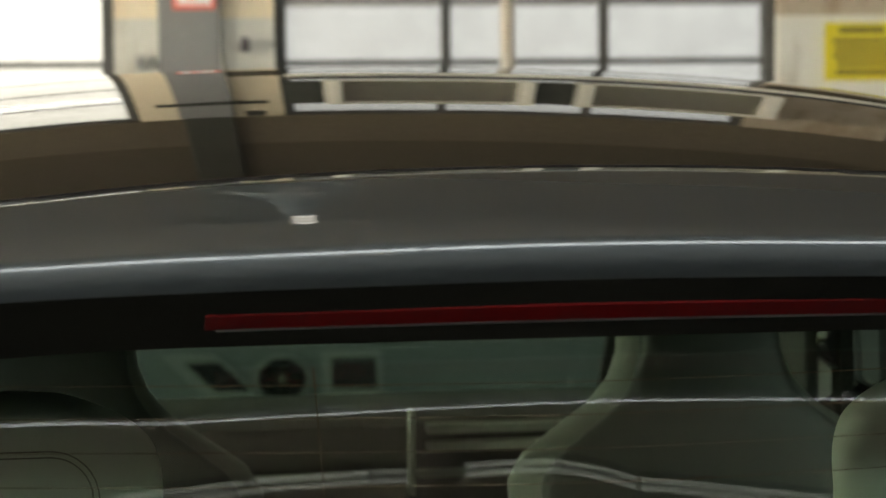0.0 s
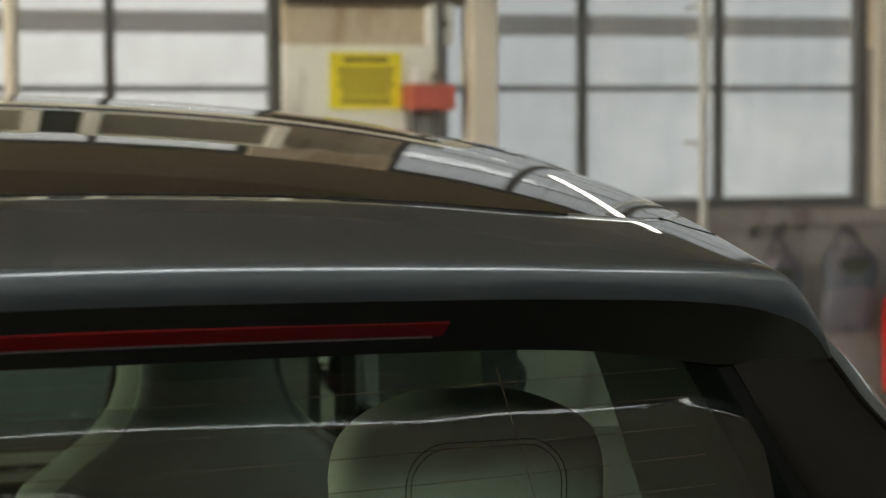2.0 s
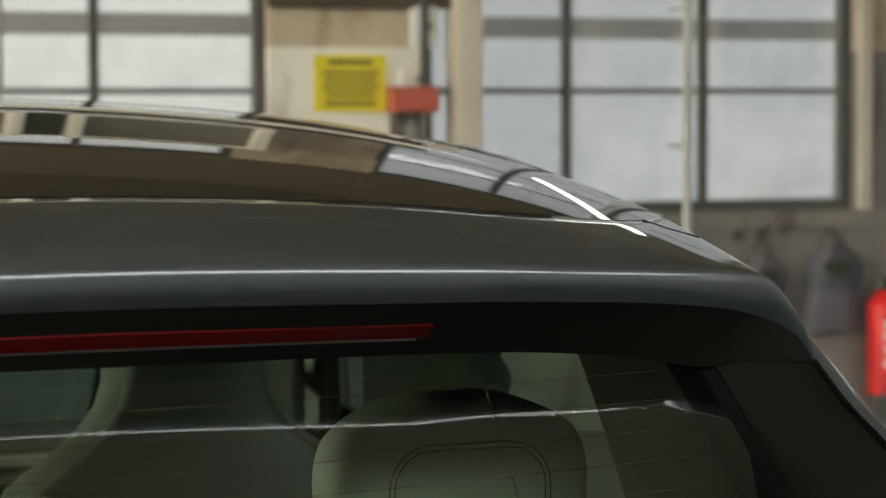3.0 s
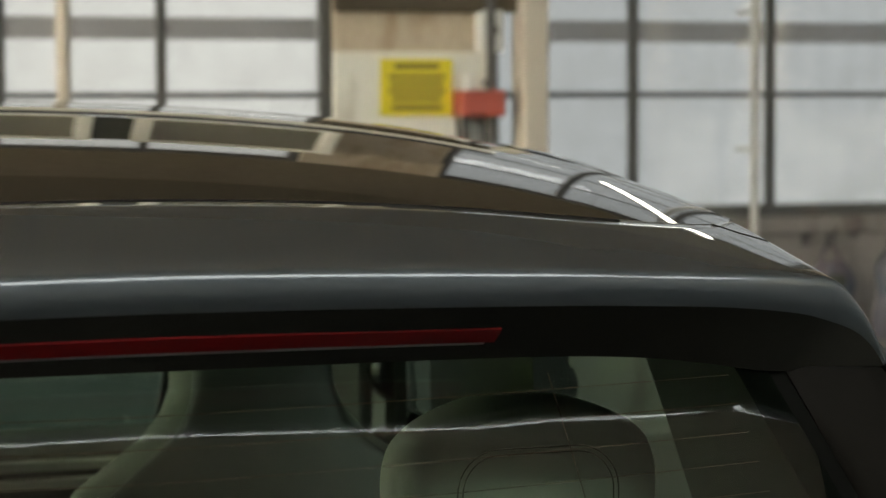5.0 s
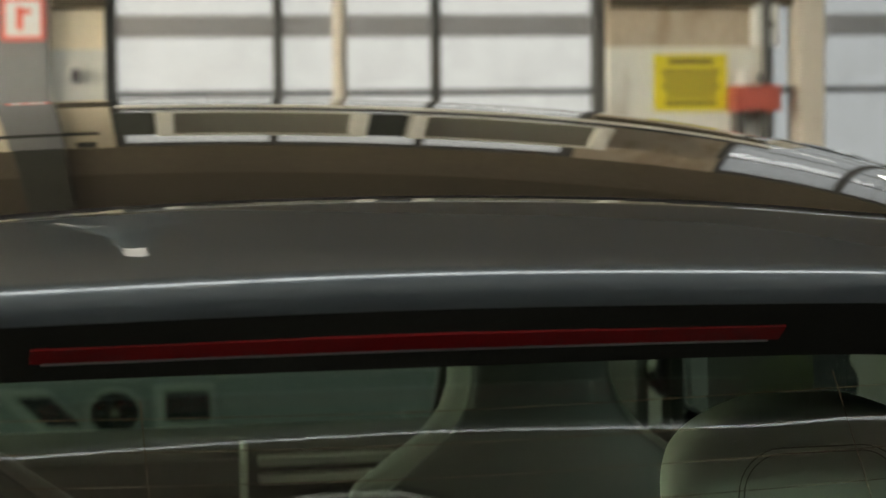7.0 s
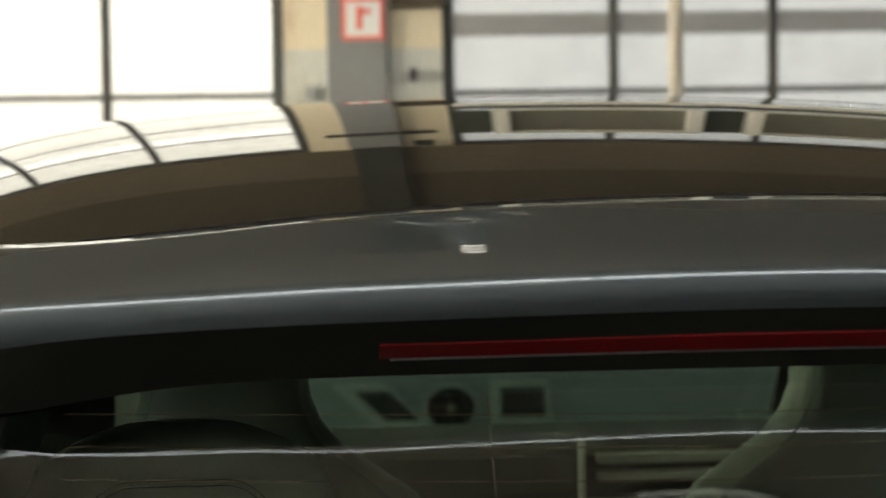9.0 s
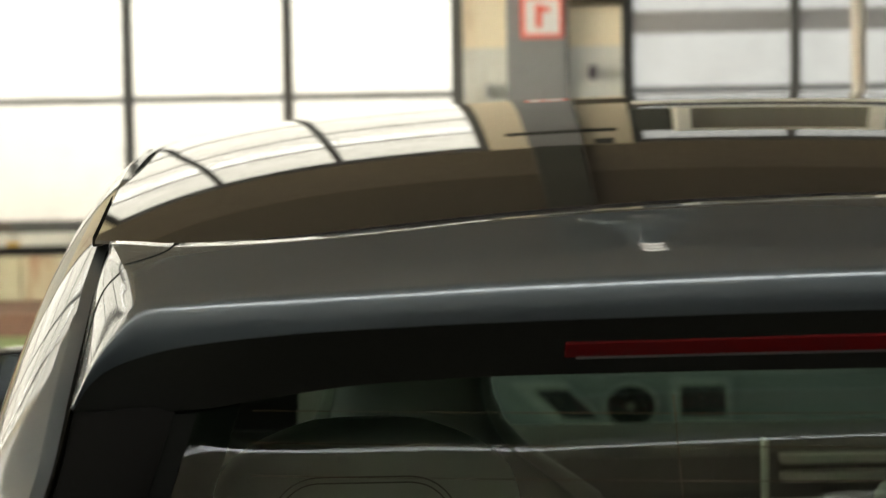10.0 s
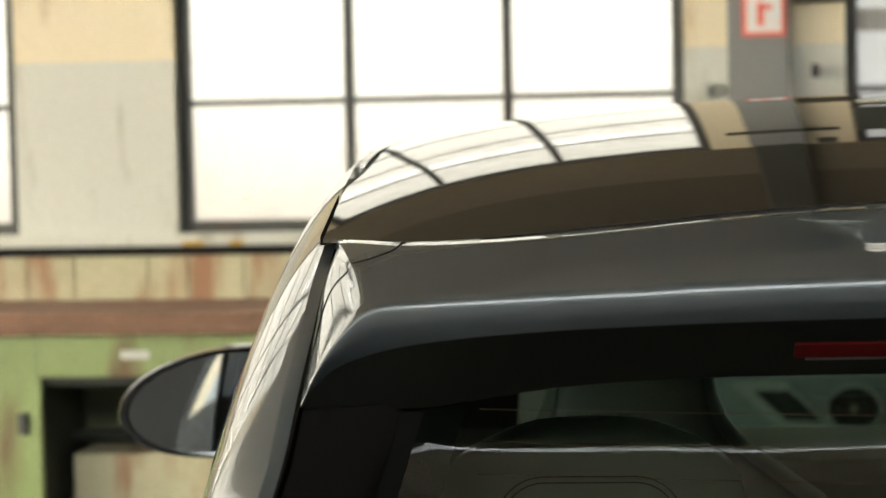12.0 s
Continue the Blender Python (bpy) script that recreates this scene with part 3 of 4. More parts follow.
def machine():
    """The green machine under the left window with a rusty beam and a streaked panel above."""
    root = thing("green_machine", pose(-3.0, 9.6, 0), "chipped green machine housing with a dark opening", "machine")
    part("side_panel", box(-2.4, -0.28, -0.5, 0.4, 0, 0.765, 0.01), GREEN, root, "chipped green panel")
    part("front_top", box(-0.278, 1.5, -0.5, 0.4, 0.565, 0.765, 0.01), GREEN, root)
    part("side_panel", box(0.62, 1.5, -0.5, 0.4, 0, 0.563, 0.01), GREEN, root)
    # The opening's shade is put into the back's colour and two dark sheets.
    part("opening_back", box(-0.278, 0.618, 0.1, 0.14, 0.0, 0.563), RECESS, root, "green recess back darkened for shade")
    part("opening_side", box(-0.2765, -0.262, -0.488, 0.098, 0.002, 0.562), DARKSTEEL, root, "dark lining added for shade in the opening")
    part("opening_lid", box(-0.26, 0.618, -0.47, 0.098, 0.53, 0.562), DARKSTEEL, root, "dark lining added for shade in the opening")
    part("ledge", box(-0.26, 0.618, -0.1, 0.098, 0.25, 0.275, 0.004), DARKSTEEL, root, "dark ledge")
    part("cover_plate", box(-0.2, 0.56, -0.3, 0.05, 0.0, 0.22, 0.01), STAINED, root, "rust-streaked pale plate")
    part("door_edge", box(-0.3, -0.26, -0.53, -0.49, 0.02, 0.56, 0.004), GREEN, root)
    part("latch", box(-0.36, -0.32, -0.53, -0.5, 0.33, 0.42, 0.004), STEEL, root)
    part("name_plate", box(0.08, 0.2, -0.508, -0.5, 0.64, 0.675, 0.002), LIGHTGREY, root, "pale name plate")
    beam = thing("rusty_beam", pose(-3.0, 9.6, 0.766), "rusty brown steel beam on the machine", "beam")
    part("web", box(-2.4, 1.5, -0.52, 0.3, 0, 0.068, 0.006), RUST, beam)
    part("rail", box(-2.4, 1.5, -0.56, -0.522, -0.02, 0.012, 0.004), RUST, beam)
    screen = thing("streaked_panel", pose(-3.0, 9.75, 0.8345), "cream boards streaked with rust on the beam", "panel")
    x = -2.4
    for w in (0.26, 0.19, 0.23, 0.31, 0.17, 0.24, 0.28, 0.2, 0.22, 0.33, 0.18, 0.25, 0.21, 0.29, 0.19, 0.24, 0.31):
        part("board", box(x + 0.004, x + w - 0.004, -0.02, 0.02, 0, 0.19, 0.004), STAINED, screen)
        x += w
    for z in (0.03, 0.16):
        part("batten", box(-2.4, 1.5, 0.021, 0.045, z - 0.02, z + 0.02), RUST, screen)
    for dx, w in ((0.05, 0.05), (0.26, 0.03)):
        solid("paint_mark", box(-w, w, -0.003, 0.003, -0.02, 0.02), OCHRE, "ochre yellow paint mark on the sill", "paint mark", m=pose(-3.0 + dx, WALL - 0.054, SILL - 0.085))


machine()


def cabinet():
    """The grey-teal cabinet with two grilles and a round fan that shows through the car."""
    root = thing("fan_cabinet", pose(0.0, 8.0, 0), "grey teal cabinet with a round fan and dark grilles", "cabinet")
    part("body", box(-0.75, 1.6, 0, 0.8, 0, 0.69, 0.015), TEAL, root)
    part("top_edge", box(-0.76, 1.61, -0.012, 0.81, 0.692, 0.712, 0.005), FRAMEGREY, root, "pale top edge")

    def panel(x0, x1, lean, z0, z1):
        bm = box(x0, x1, -0.022, -0.002, z0, z1, 0.004)
        for v in bm.verts:
            v.co.x -= lean * (v.co.z - z0)
        return bm

    part("panel_frame", panel(-0.25, -0.06, 1.05, 0.50, 0.66), FRAMEGREY, root)
    part("grille", panel(-0.225, -0.105, 1.05, 0.53, 0.635), GRILLE, root, "dark grille")
    for o in root.children:
        if o.name.startswith("grille"):
            o.location.y = -0.006
    part("panel_frame", panel(0.15, 0.36, 0.05, 0.50, 0.665), FRAMEGREY, root)
    g = part("grille", panel(0.18, 0.335, 0.03, 0.535, 0.64), GRILLE, root, "dark grille")
    g.location.y = -0.006
    part("fan_ring", tube([(0.005 + 0.092 * math.cos(a), -0.02, 0.572 + 0.080 * math.sin(a)) for a in steps(0, math.tau, 24)], 0.007), FRAMEGREY, root, "pale fan ring", True)
    part("fan_dish", rod((0.005, -0.012, 0.572), (0.005, -0.003, 0.572), 0.085, seg=24), GRILLE, root)
    for k in range(5):
        a = k * math.tau / 5
        part("fan_blade", rod((0.005, -0.018, 0.572), (0.005 + 0.068 * math.cos(a), -0.018, 0.572 + 0.062 * math.sin(a)), 0.006, 0.018, 8), BLACK, root)
    part("fan_hub", rod((0.005, -0.035, 0.572), (0.005, -0.012, 0.572), 0.014), DARKSTEEL, root)


cabinet()


def extinguisher(x, y, z):
    """It stands on a small concrete block."""
    solid("concrete_block", box(-0.12, 0.12, -0.12, 0.12, 0, 0.15, 0.01), CONCRETE, "small concrete block under the extinguisher", "block", m=pose(x, y, 0))
    z = 0.15
    root = thing("fire_extinguisher", pose(x, y, z), "red fire extinguisher with white label against the wall", "fire extinguisher")
    part("cylinder", rod((0, 0, 0), (0, 0, 0.46), 0.085, seg=28), REDPAINT, root, smooth=True)
    part("shoulder", rod((0, 0, 0.46), (0, 0, 0.53), 0.085, 0.03, 28), REDPAINT, root, smooth=True)
    part("valve", rod((0, 0, 0.53), (0, 0, 0.58), 0.025), DARKSTEEL, root, "dark valve")
    part("lever", box(-0.02, 0.09, -0.012, 0.012, 0.575, 0.595, 0.003), DARKSTEEL, root)
    part("hose", tube([(0.05, -0.02, 0.55), (0.11, -0.03, 0.45), (0.115, -0.03, 0.2), (0.1, -0.03, 0.1)], 0.012), RUBBER, root, smooth=True)
    for z0, w in ((0.36, 0.05), (0.3, 0.055), (0.23, 0.05), (0.16, 0.055)):
        part("label_bar", sheet(lambda u, v: (0.0868 * math.sin(u), -0.0868 * math.cos(u), v), steps(-w * 9, w * 9, 6), (z0 - 0.02, z0 + 0.02)), WHITE, root, "white label bar")


extinguisher(5.60, WALL - 0.18, 0.0)


def hanging_bag(x, z, w, h, label, mouth):
    """A slack canvas bag hung on a wall hook, gaping at the top, with a paler lower half."""
    root = thing("canvas_bag", pose(x, WALL, z), label, "bag", "bags on the wall")

    def f(v, a):
        co, si = math.cos(a), math.sin(a)
        wide = w * math.sin(min(1.0, 0.25 + v * 2.4) * math.pi / 2) * (1 - 0.22 * v + 0.05 * math.sin(9 * v))
        return (wide * co + 0.018 * math.sin(6 * v + 2 * a), -0.075 + 0.06 * si * (0.3 + 0.7 * math.sin(v * math.pi)), -h * v + 0.012 * math.sin(3 * a))
    part("bag_top", sheet(f, steps(0, 0.5, 10), steps(0, math.tau, 24)), BLUE, root, "faded blue canvas", True)
    part("bag_bottom", sheet(f, steps(0.5, 1, 10), steps(0, math.tau, 24)), MAUVE, root, "faded mauve grey canvas", True)
    part("opening", sheet(lambda r, a: (mouth * r * math.cos(a), -0.142, -0.10 + 0.045 * r * math.sin(a) + 0.01 * math.cos(2 * a)), (0.02, 0.6, 1), steps(0, math.tau, 20), None, 0.004, (0, 1, 0)), DARKSTEEL, root, "dark opening")
    part("strap", tube([(-w * 0.5, -0.07, -0.03), (-w * 0.3, -0.06, 0.05), (0, -0.05, 0.085), (w * 0.3, -0.06, 0.05), (w * 0.5, -0.07, -0.03)], 0.012), BLUE, root, "", True)
    part("hook", rod((0, 0, 0.09), (0, -0.08, 0.075), 0.012), STEEL, root, "dark hook")


hanging_bag(5.36, 0.90, 0.165, 0.44, "faded blue canvas bag gaping on a wall hook", 0.085)
hanging_bag(4.97, 0.86, 0.12, 0.38, "small faded blue canvas bag on a wall hook", 0.05)
for hx, hz in ((5.13, 1.02), (4.86, 0.98), (5.0, 1.0)):
    peg = thing("wall_hook", pose(hx, WALL, hz), "dark iron hook on the plaster wall", "hook", "wall hooks")
    part("plate", box(-0.025, 0.025, -0.012, -0.001, -0.05, 0.05, 0.003), STEEL, peg)
    part("peg", rod((0, -0.01, 0), (0, -0.07, 0.015), 0.012), STEEL, peg)
# ---- the car: x across, y ahead, in the car's own axes ----
TURN = pose(0, 0, 0, 0, 0, 3.0)
CAR = pose(-0.272, 0, 0) @ TURN @ pose(0.37, 0, 0)
BASE = Vector((0, 3.4, 0))


def roof_z(y):
    return 1.533 + 0.149 * (y - 1.82) - 0.0625 * (y - 1.82) ** 2


RAIL = [(1.55, 0.630, 0.065), (1.8, 0.636, 0.0595), (2.03, 0.645, 0.056), (2.3, 0.663, 0.0555), (2.6, 0.680, 0.0565), (2.9, 0.691, 0.053), (3.4, 0.685, 0.048), (3.9, 0.66, 0.05)]


def rail(y):
    w, d = spline(RAIL, y)[0]
    return w, roof_z(y) - d


def crown(s):
    """The fall of the roof across the car, from 0 in the middle to about 1 at the rail."""
    return 0.69 * s * s + 0.36 * s**6


def roof_point(s, y):
    """s from -1 to 1 across the roof."""
    w, d = spline(RAIL, y)[0]
    return Vector((s * w * 1.015, y, roof_z(y) - d * crown(s)))


# joint, trailing edge and lower lip of the spoiler from the middle to its tip
JOINT = [(0, 0, 1.82), (1, 0.275, 1.8145), (2, 0.405, 1.808), (3, 0.496, 1.826), (4, 0.571, 1.883), (5, 0.640, 1.99)]
JOINT_SIDE = [(5, 0.638, 1.985, 1.493), (6, 0.640, 1.91, 1.468), (7, 0.632, 1.79, 1.436), (8, 0.626, 1.678, 1.398)]
EDGE = [(0, 0, 1.58, 1.4933), (1, 0.28, 1.604, 1.4865), (2, 0.400, 1.627, 1.4801), (3, 0.473, 1.641, 1.4762), (4, 0.535, 1.655, 1.4717), (5, 0.571, 1.664, 1.4664), (6, 0.593, 1.669, 1.4493), (7, 0.613, 1.673, 1.4225), (8, 0.626, 1.677, 1.396)]
LIP = [(0, 0, 1.594, 1.4706), (1, 0.28, 1.614, 1.4652), (2, 0.402, 1.635, 1.4595), (3, 0.475, 1.647, 1.4543), (4, 0.538, 1.663, 1.4460), (5, 0.574, 1.678, 1.4367), (6, 0.599, 1.680, 1.4262), (7, 0.6145, 1.680, 1.4125), (8, 0.6255, 1.680, 1.395)]
UNDER = [(0, 0, 1.6532, 1.4172), (1, 0.28, 1.684, 1.4133), (2, 0.4, 1.7015, 1.4077), (3, 0.47, 1.7095, 1.3998), (4, 0.53, 1.7155, 1.390), (5, 0.565, 1.716, 1.388), (6, 0.59, 1.708, 1.3875), (7, 0.611, 1.698, 1.388), (8, 0.6255, 1.688, 1.388)]


def ear_lift(k):
    """The outer part of the spoiler stands a little proud of the roof."""
    on, off = min(1, max(0, (k - 1.8) / 1.8)), min(1, max(0, (k - 5.1) / 1.6))
    return 0.002 * on * on * (3 - 2 * on) * (1 - off * off * (3 - 2 * off))


def joint(k):
    if k <= 5:
        x, y = spline([(-1, -JOINT[1][1], JOINT[1][2]), *JOINT], k)[0]
        w, d = spline(RAIL, y)[0]
        return Vector((x, y, roof_z(y) - d * crown(min(1, x / w)) + ear_lift(k)))
    return Vector(spline(JOINT_SIDE, k)[0]) + Vector((0, 0, ear_lift(k)))


def curve(knots, k):
    """A point of a curve that is even about the car's middle."""
    first = knots[1]
    return Vector(spline([(-first[0], -first[1], *first[2:]), *knots], k)[0])


def mirrored(f):
    """f over |k| made two-sided by the sign of k."""
    def g(k, v):
        p = f(abs(k), v)
        return Vector((p[0] * (-1 if k < 0 else 1), p[1], p[2])) - BASE
    return g


KS = [k / 6 for k in range(-48, 49)]


def spoiler_top(k, v):
    a, b = joint(k), curve(EDGE, k)
    p = a.lerp(b, v)
    on, off = min(1, max(0, (k - 2.8) / 1.2)), min(1, max(0, (k - 5.2) / 1.4))
    p.z += 0.0072 * v * (1 - v) * (1 - k / 8) + 0.0012 * on * on * (3 - 2 * on) * (1 - off) * 5 * v * math.exp(1 - 5 * v)
    return p


def lip_end(k):
    """Where the painted lip turns under."""
    return curve(LIP, k) + Vector((0, 0.5, -0.95)) * (0.0070 * (1 - (k / 8) ** 2) + 0.0003)


def spoiler_section(k, i):
    """One section from the joint over the rounded trailing edge to the lower lip; i counts its points."""
    e, low = curve(EDGE, k), lip_end(k)
    r = 0.0075 * (1 - k / 8) + 0.001
    a = spoiler_top(k, 0.93)
    down = low - e
    d0, d1 = (a - e).normalized(), (down + Vector((0, 0.50 * down.z, 0))).normalized()
    p0, p2 = e + d0 * r, e + d1 * r
    if i < 2:
        return joint(k) + Vector((0, 0.0012, -0.0045) if i == 0 else (0, 0.0004, -0.0007))
    if i <= 12:
        v = 0.012 + 0.988 * (i - 2) / 10
        return spoiler_top(k, v * (1 - r / max(0.02, (joint(k) - e).length)))
    if i <= 18:
        t = (i - 12) / 6
        return p0 * (1 - t) ** 2 + e * 2 * t * (1 - t) + p2 * t * t
    t = (i - 18) / 9
    c = p2 + d1 * 0.36 * (low - p2).length
    return p2 * (1 - t) ** 2 + c * 2 * t * (1 - t) + low * t * t


def spoiler_under(k, v):
    return (lip_end(k) + Vector((0, 0, 0.0002))).lerp(curve(UNDER, k), v)


LEAN = math.tan(radians(40))


def glass_y(x, z):
    """The rear glass, leaning forward to its top and bowed across."""
    return 1.648 + 0.2147 * ((x * x + 0.003) ** 0.7 - 0.01714) - (1.411 - z) * LEAN


def glass_half(z):
    """Half the width of the rear glass, wider towards its foot."""
    return min(0.655, 0.547 + 0.29 * (1.365 - z))


# the upper edge of the body side: along the tailgate gap, then along the roof
SIDE_EDGE = [(1.36, 0.655, 1.10), (1.45, 0.641, 1.235), (1.57, 0.633, 1.332), (1.64, 0.630, 1.367), (1.69, 0.629, 1.398), (1.79, 0.632, 1.434), (1.92, 0.640, 1.466), (2.03, 0.645, 1.490)]
SIDE_EDGE += [(y, rail(y)[0], rail(y)[1]) for y in (2.4, 2.9, 3.4, 3.9)]
BELT = 0.95


def side_point(y, d, s):
    """A point of the upper body side, d metres below its edge; s is -1 or 1."""
    w, z = spline(SIDE_EDGE, y)[0]
    w += 0.012
    return Vector((s * (w + (0.78 + 0.06 * (y - 2.4) - w) * (1 - math.exp(-d / 0.08))), y, z - d))


def side_share(y, v, s):
    """The same by the share v of the way from the edge to the belt."""
    return side_point(y, v * (spline(SIDE_EDGE, y)[0][1] - BELT), s)


def low_side(y, z, s):
    b = side_share(min(y, 3.9), 1, s)
    return Vector((b.x + s * (0.06 * (BELT - z) - 0.16 * (BELT - z) ** 2) - s * 0.10 * max(0, y - 4.4) ** 2, y, z))


def car():
    root = thing("car", CAR @ Matrix.Translation(BASE), "slate grey hatchback with black glass roof and rear spoiler", "car")
    B = BASE
    # roof
    def roof_sheet(s, v):
        x = s * 0.64
        k = float(spline([(-JOINT[1][1], -1)] + [(b, a) for a, b, _ in JOINT], abs(x))[0][0])
        y0 = joint(min(5, k)).y + 0.010
        y = y0 + (3.85 - y0) * v
        return roof_point(s, y) - B

    part("roof_panel", sheet(roof_sheet, steps(-1, 1, 60), [v * v * 0.3 + v * 0.7 for v in steps(0, 1, 40)], None, 0.003), ROOF, root, "black glass roof", True)
    seal = [(0.035, 0.0015), (0.010, -0.004), (-0.008, -0.006)]
    part("roof_seal", sheet(lambda k, v: mirrored(lambda q, w: joint(q) + Vector((0, seal[w][0], seal[w][1] - ear_lift(q))))(k, v), [k / 6 for k in range(-30, 31)], range(3)), SATINBLACK, root, "black roof seal", True)
    # spoiler
    sp = part("spoiler", sheet(mirrored(spoiler_section), KS, range(28)), PAINT, root, "slate grey roof spoiler", True)
    part("spoiler_underside", sheet(mirrored(spoiler_under), KS, steps(0, 1, 6)), BLACK, sp, "matt black underside", True)
    seam_path = [(0, 3.95, 1), (1, 4.2, 4), (2, 4.75, 6), (3, 5.2, 6.2), (4, 5.8, 5.2), (5, 6.3, 4.6), (6, 6.9, 4.6), (7, 7.5, 6)]

    def section_at(k, i):
        j = min(26, int(i))
        return spoiler_section(k, j).lerp(spoiler_section(k, j + 1), i - j)

    for s in (-1, 1):
        run = [section_at(*spline(seam_path, u)[0]) for u in steps(0, 7, 40)]
        part("panel_gap", tube([Vector((s * p.x, p.y, p.z)) - B for p in run], 0.0007, 6), SATINBLACK, sp, "thin dark panel gap", True)
    # third brake light, on the underside
    def lens(x, v):
        p = spoiler_under(abs(x) / 0.282, v)
        return Vector((x, p.y - 0.0008, p.z - 0.0014)) - B

    lamp = part("brake_light", sheet(lens, steps(-0.276, 0.276, 40), (0.40, 0.52, 0.64), None, 0.003, (0, 0.4, 0.9)), LENS, root, "long red third brake light", True)
    part("light_rim", sheet(lens, steps(-0.268, 0.268, 30), (0.645, 0.68), None, 0.003, (0, 0.4, 0.9)), DULL, lamp, "thin grey rim", True)
    # rear glass with its black border and heating wires
    gate = part("tailgate_glass", sheet(lambda s, z: Vector((s * glass_half(z), glass_y(s * glass_half(z), z), z)) - B, steps(-1, 1, 120), steps(0.98, 1.424, 40)), REARGLASS, root, "dark tinted rear glass", True)

    def border(inner, outer, n=64):
        bm = bmesh.new()
        ring = []
        for i in range(n):
            ring.append([bm.verts.new(Vector((x, glass_y(x, z) + 0.004, z)) - B) for x, z in (inner(i / n), outer(i / n))])
        for a, b in zip(ring, ring[1:] + ring[:1]):
            bm.faces.new((a[0], a[1], b[1], b[0]))
        return bm

    def super_box(w, z0, z1, power):
        def f(t):
            a = t * math.tau
            c, s = math.cos(a), math.sin(a)
            r = (abs(c) ** power + abs(s) ** power) ** (-1 / power)
            return w * c * r, (z0 + z1) / 2 + (z1 - z0) / 2 * s * r
        return f

    def all_glass(t):
        x, z = super_box(0.655, 0.98, 1.424, 14)(t)
        return max(-glass_half(z), min(glass_half(z), x)), z

    def clear_glass(t):
        x, z = super_box(0.625, 1.0, 1.417, 6)(t)
        most = glass_half(z) - 0.030
        return max(-most, min(most, x)), z

    part("glass_border", border(clear_glass, all_glass, 96), FRIT, gate, "black printed border")
    for i in range(14):
        z = 1.388 - i * 0.021
        part("heating_wire", sheet(lambda x, v: Vector((x, glass_y(x, z + v) + 0.003, z + v)) - B, steps(-0.5, 0.5, 24), (0, 0.0005)), WIRE, gate)
    for x in (-0.2, 0.33):
        part("heating_wire", sheet(lambda z, v: Vector((x + v, glass_y(x, z) + 0.003, z)) - B, steps(1.02, 1.40, 8), (0, 0.0008)), WIRE, gate)
    # tailgate: pillars beside the glass, lower door
    for s in (-1, 1):
        def blade(v, z):
            w, y = spline([(1.0, 0.665, 1.33), (1.10, 0.655, 1.36), (1.235, 0.641, 1.45), (1.332, 0.632, 1.57), (1.367, 0.629, 1.64), (1.40, 0.628, 1.69)], z)[0]
            a, b = Vector((s * (glass_half(z) + 0.017), glass_y(glass_half(z) + 0.017, z) - 0.001, z)), Vector((s * (w - 0.003), y + 0.004, z))
            return a.lerp(b, v) + Vector((0, -0.004 * 4 * v * (1 - v), 0)) - B

        def strip(v, z):
            x = glass_half(z) - 0.004 + 0.023 * v
            return Vector((s * x, glass_y(x, z) + (0.005 if v < 0.9 else 0.001), z)) - B

        part("glass_seal", sheet(strip, (0, 0.5, 0.95, 1), steps(1.0, 1.41, 14)), FRIT, root, "black rubber seal beside the rear glass", True)
        part("gate_pillar", sheet(blade, steps(0, 1, 8), steps(1.0, 1.392, 14), None, 0.01, (0, 1, 0)), BLADE, root, "satin black pillar blade", True)
    part("tailgate", sheet(lambda s, v: Vector((s * (0.66 + 0.10 * math.sin(v * math.pi)), 1.40 + 0.10 * s * s - 0.05 * math.sin(v * 2.6), 0.99 - 0.55 * v)) - B, steps(-1, 1, 24), steps(0, 1, 10), None, 0.02, (0, 1, 0)), PAINT, root, "slate grey tailgate", True)
    part("rear_bumper", box(-0.80, 0.80, 1.36 - B.y, 1.62 - B.y, 0.25, 0.46, 0.05), BLACK, root, "black rear bumper", True)
    for s in (-1, 1):
        part("tail_lamp", box(s * 0.72 - 0.09, s * 0.72 + 0.09, 1.40 - B.y, 1.52 - B.y, 0.78, 0.93, 0.03), LENS, root, "red tail lamp", True)
    # sides
    def quarter_end(v):
        return 2.47 - 0.35 * v

    for s in (-1, 1):
        fine = [(i / 20) ** 1.8 for i in range(21)]
        part("rear_quarter", sheet(lambda u, v: side_share(1.46 + u * (quarter_end(v) - 1.46), v, s) - B, steps(0, 1, 44), fine, None, 0.01, (-s, 0, 0)), PAINT, root, "slate grey rear quarter panel", True)
        part("roof_side", sheet(lambda y, d: side_point(y, d, s) - B, steps(2.42, 3.9, 40), [0.075 * f for f in fine], None, 0.01, (-s, 0, 0)), PAINT, root, "slate grey roof side", True)
        part("roof_trim", sheet(lambda y, v: Vector((s * (rail(y)[0] + 0.006 + 0.009 * v), y, rail(y)[1] - 0.005 - 0.001 * v)) - B, steps(2.03, 3.85, 40), (0, 0.5, 1), None, 0.008), SATINBLACK, root, "black roof edge strip", True)
        edge = [(0.640, 2.03, 1.488), (0.640, 1.92, 1.466), (0.632, 1.79, 1.434), (0.628, 1.69, 1.398), (0.630, 1.64, 1.366), (0.633, 1.57, 1.331), (0.641, 1.45, 1.234), (0.655, 1.36, 1.10)]
        part("gate_seal", sheet(lambda i, v: Vector((s * (edge[i][0] + 0.011 * v), edge[i][1] + 0.004 * v, edge[i][2])) - B, range(len(edge)), (0, 1), None, 0.012, (0, 0.7, -0.7)), SATINBLACK, root, "black tailgate gap strip")
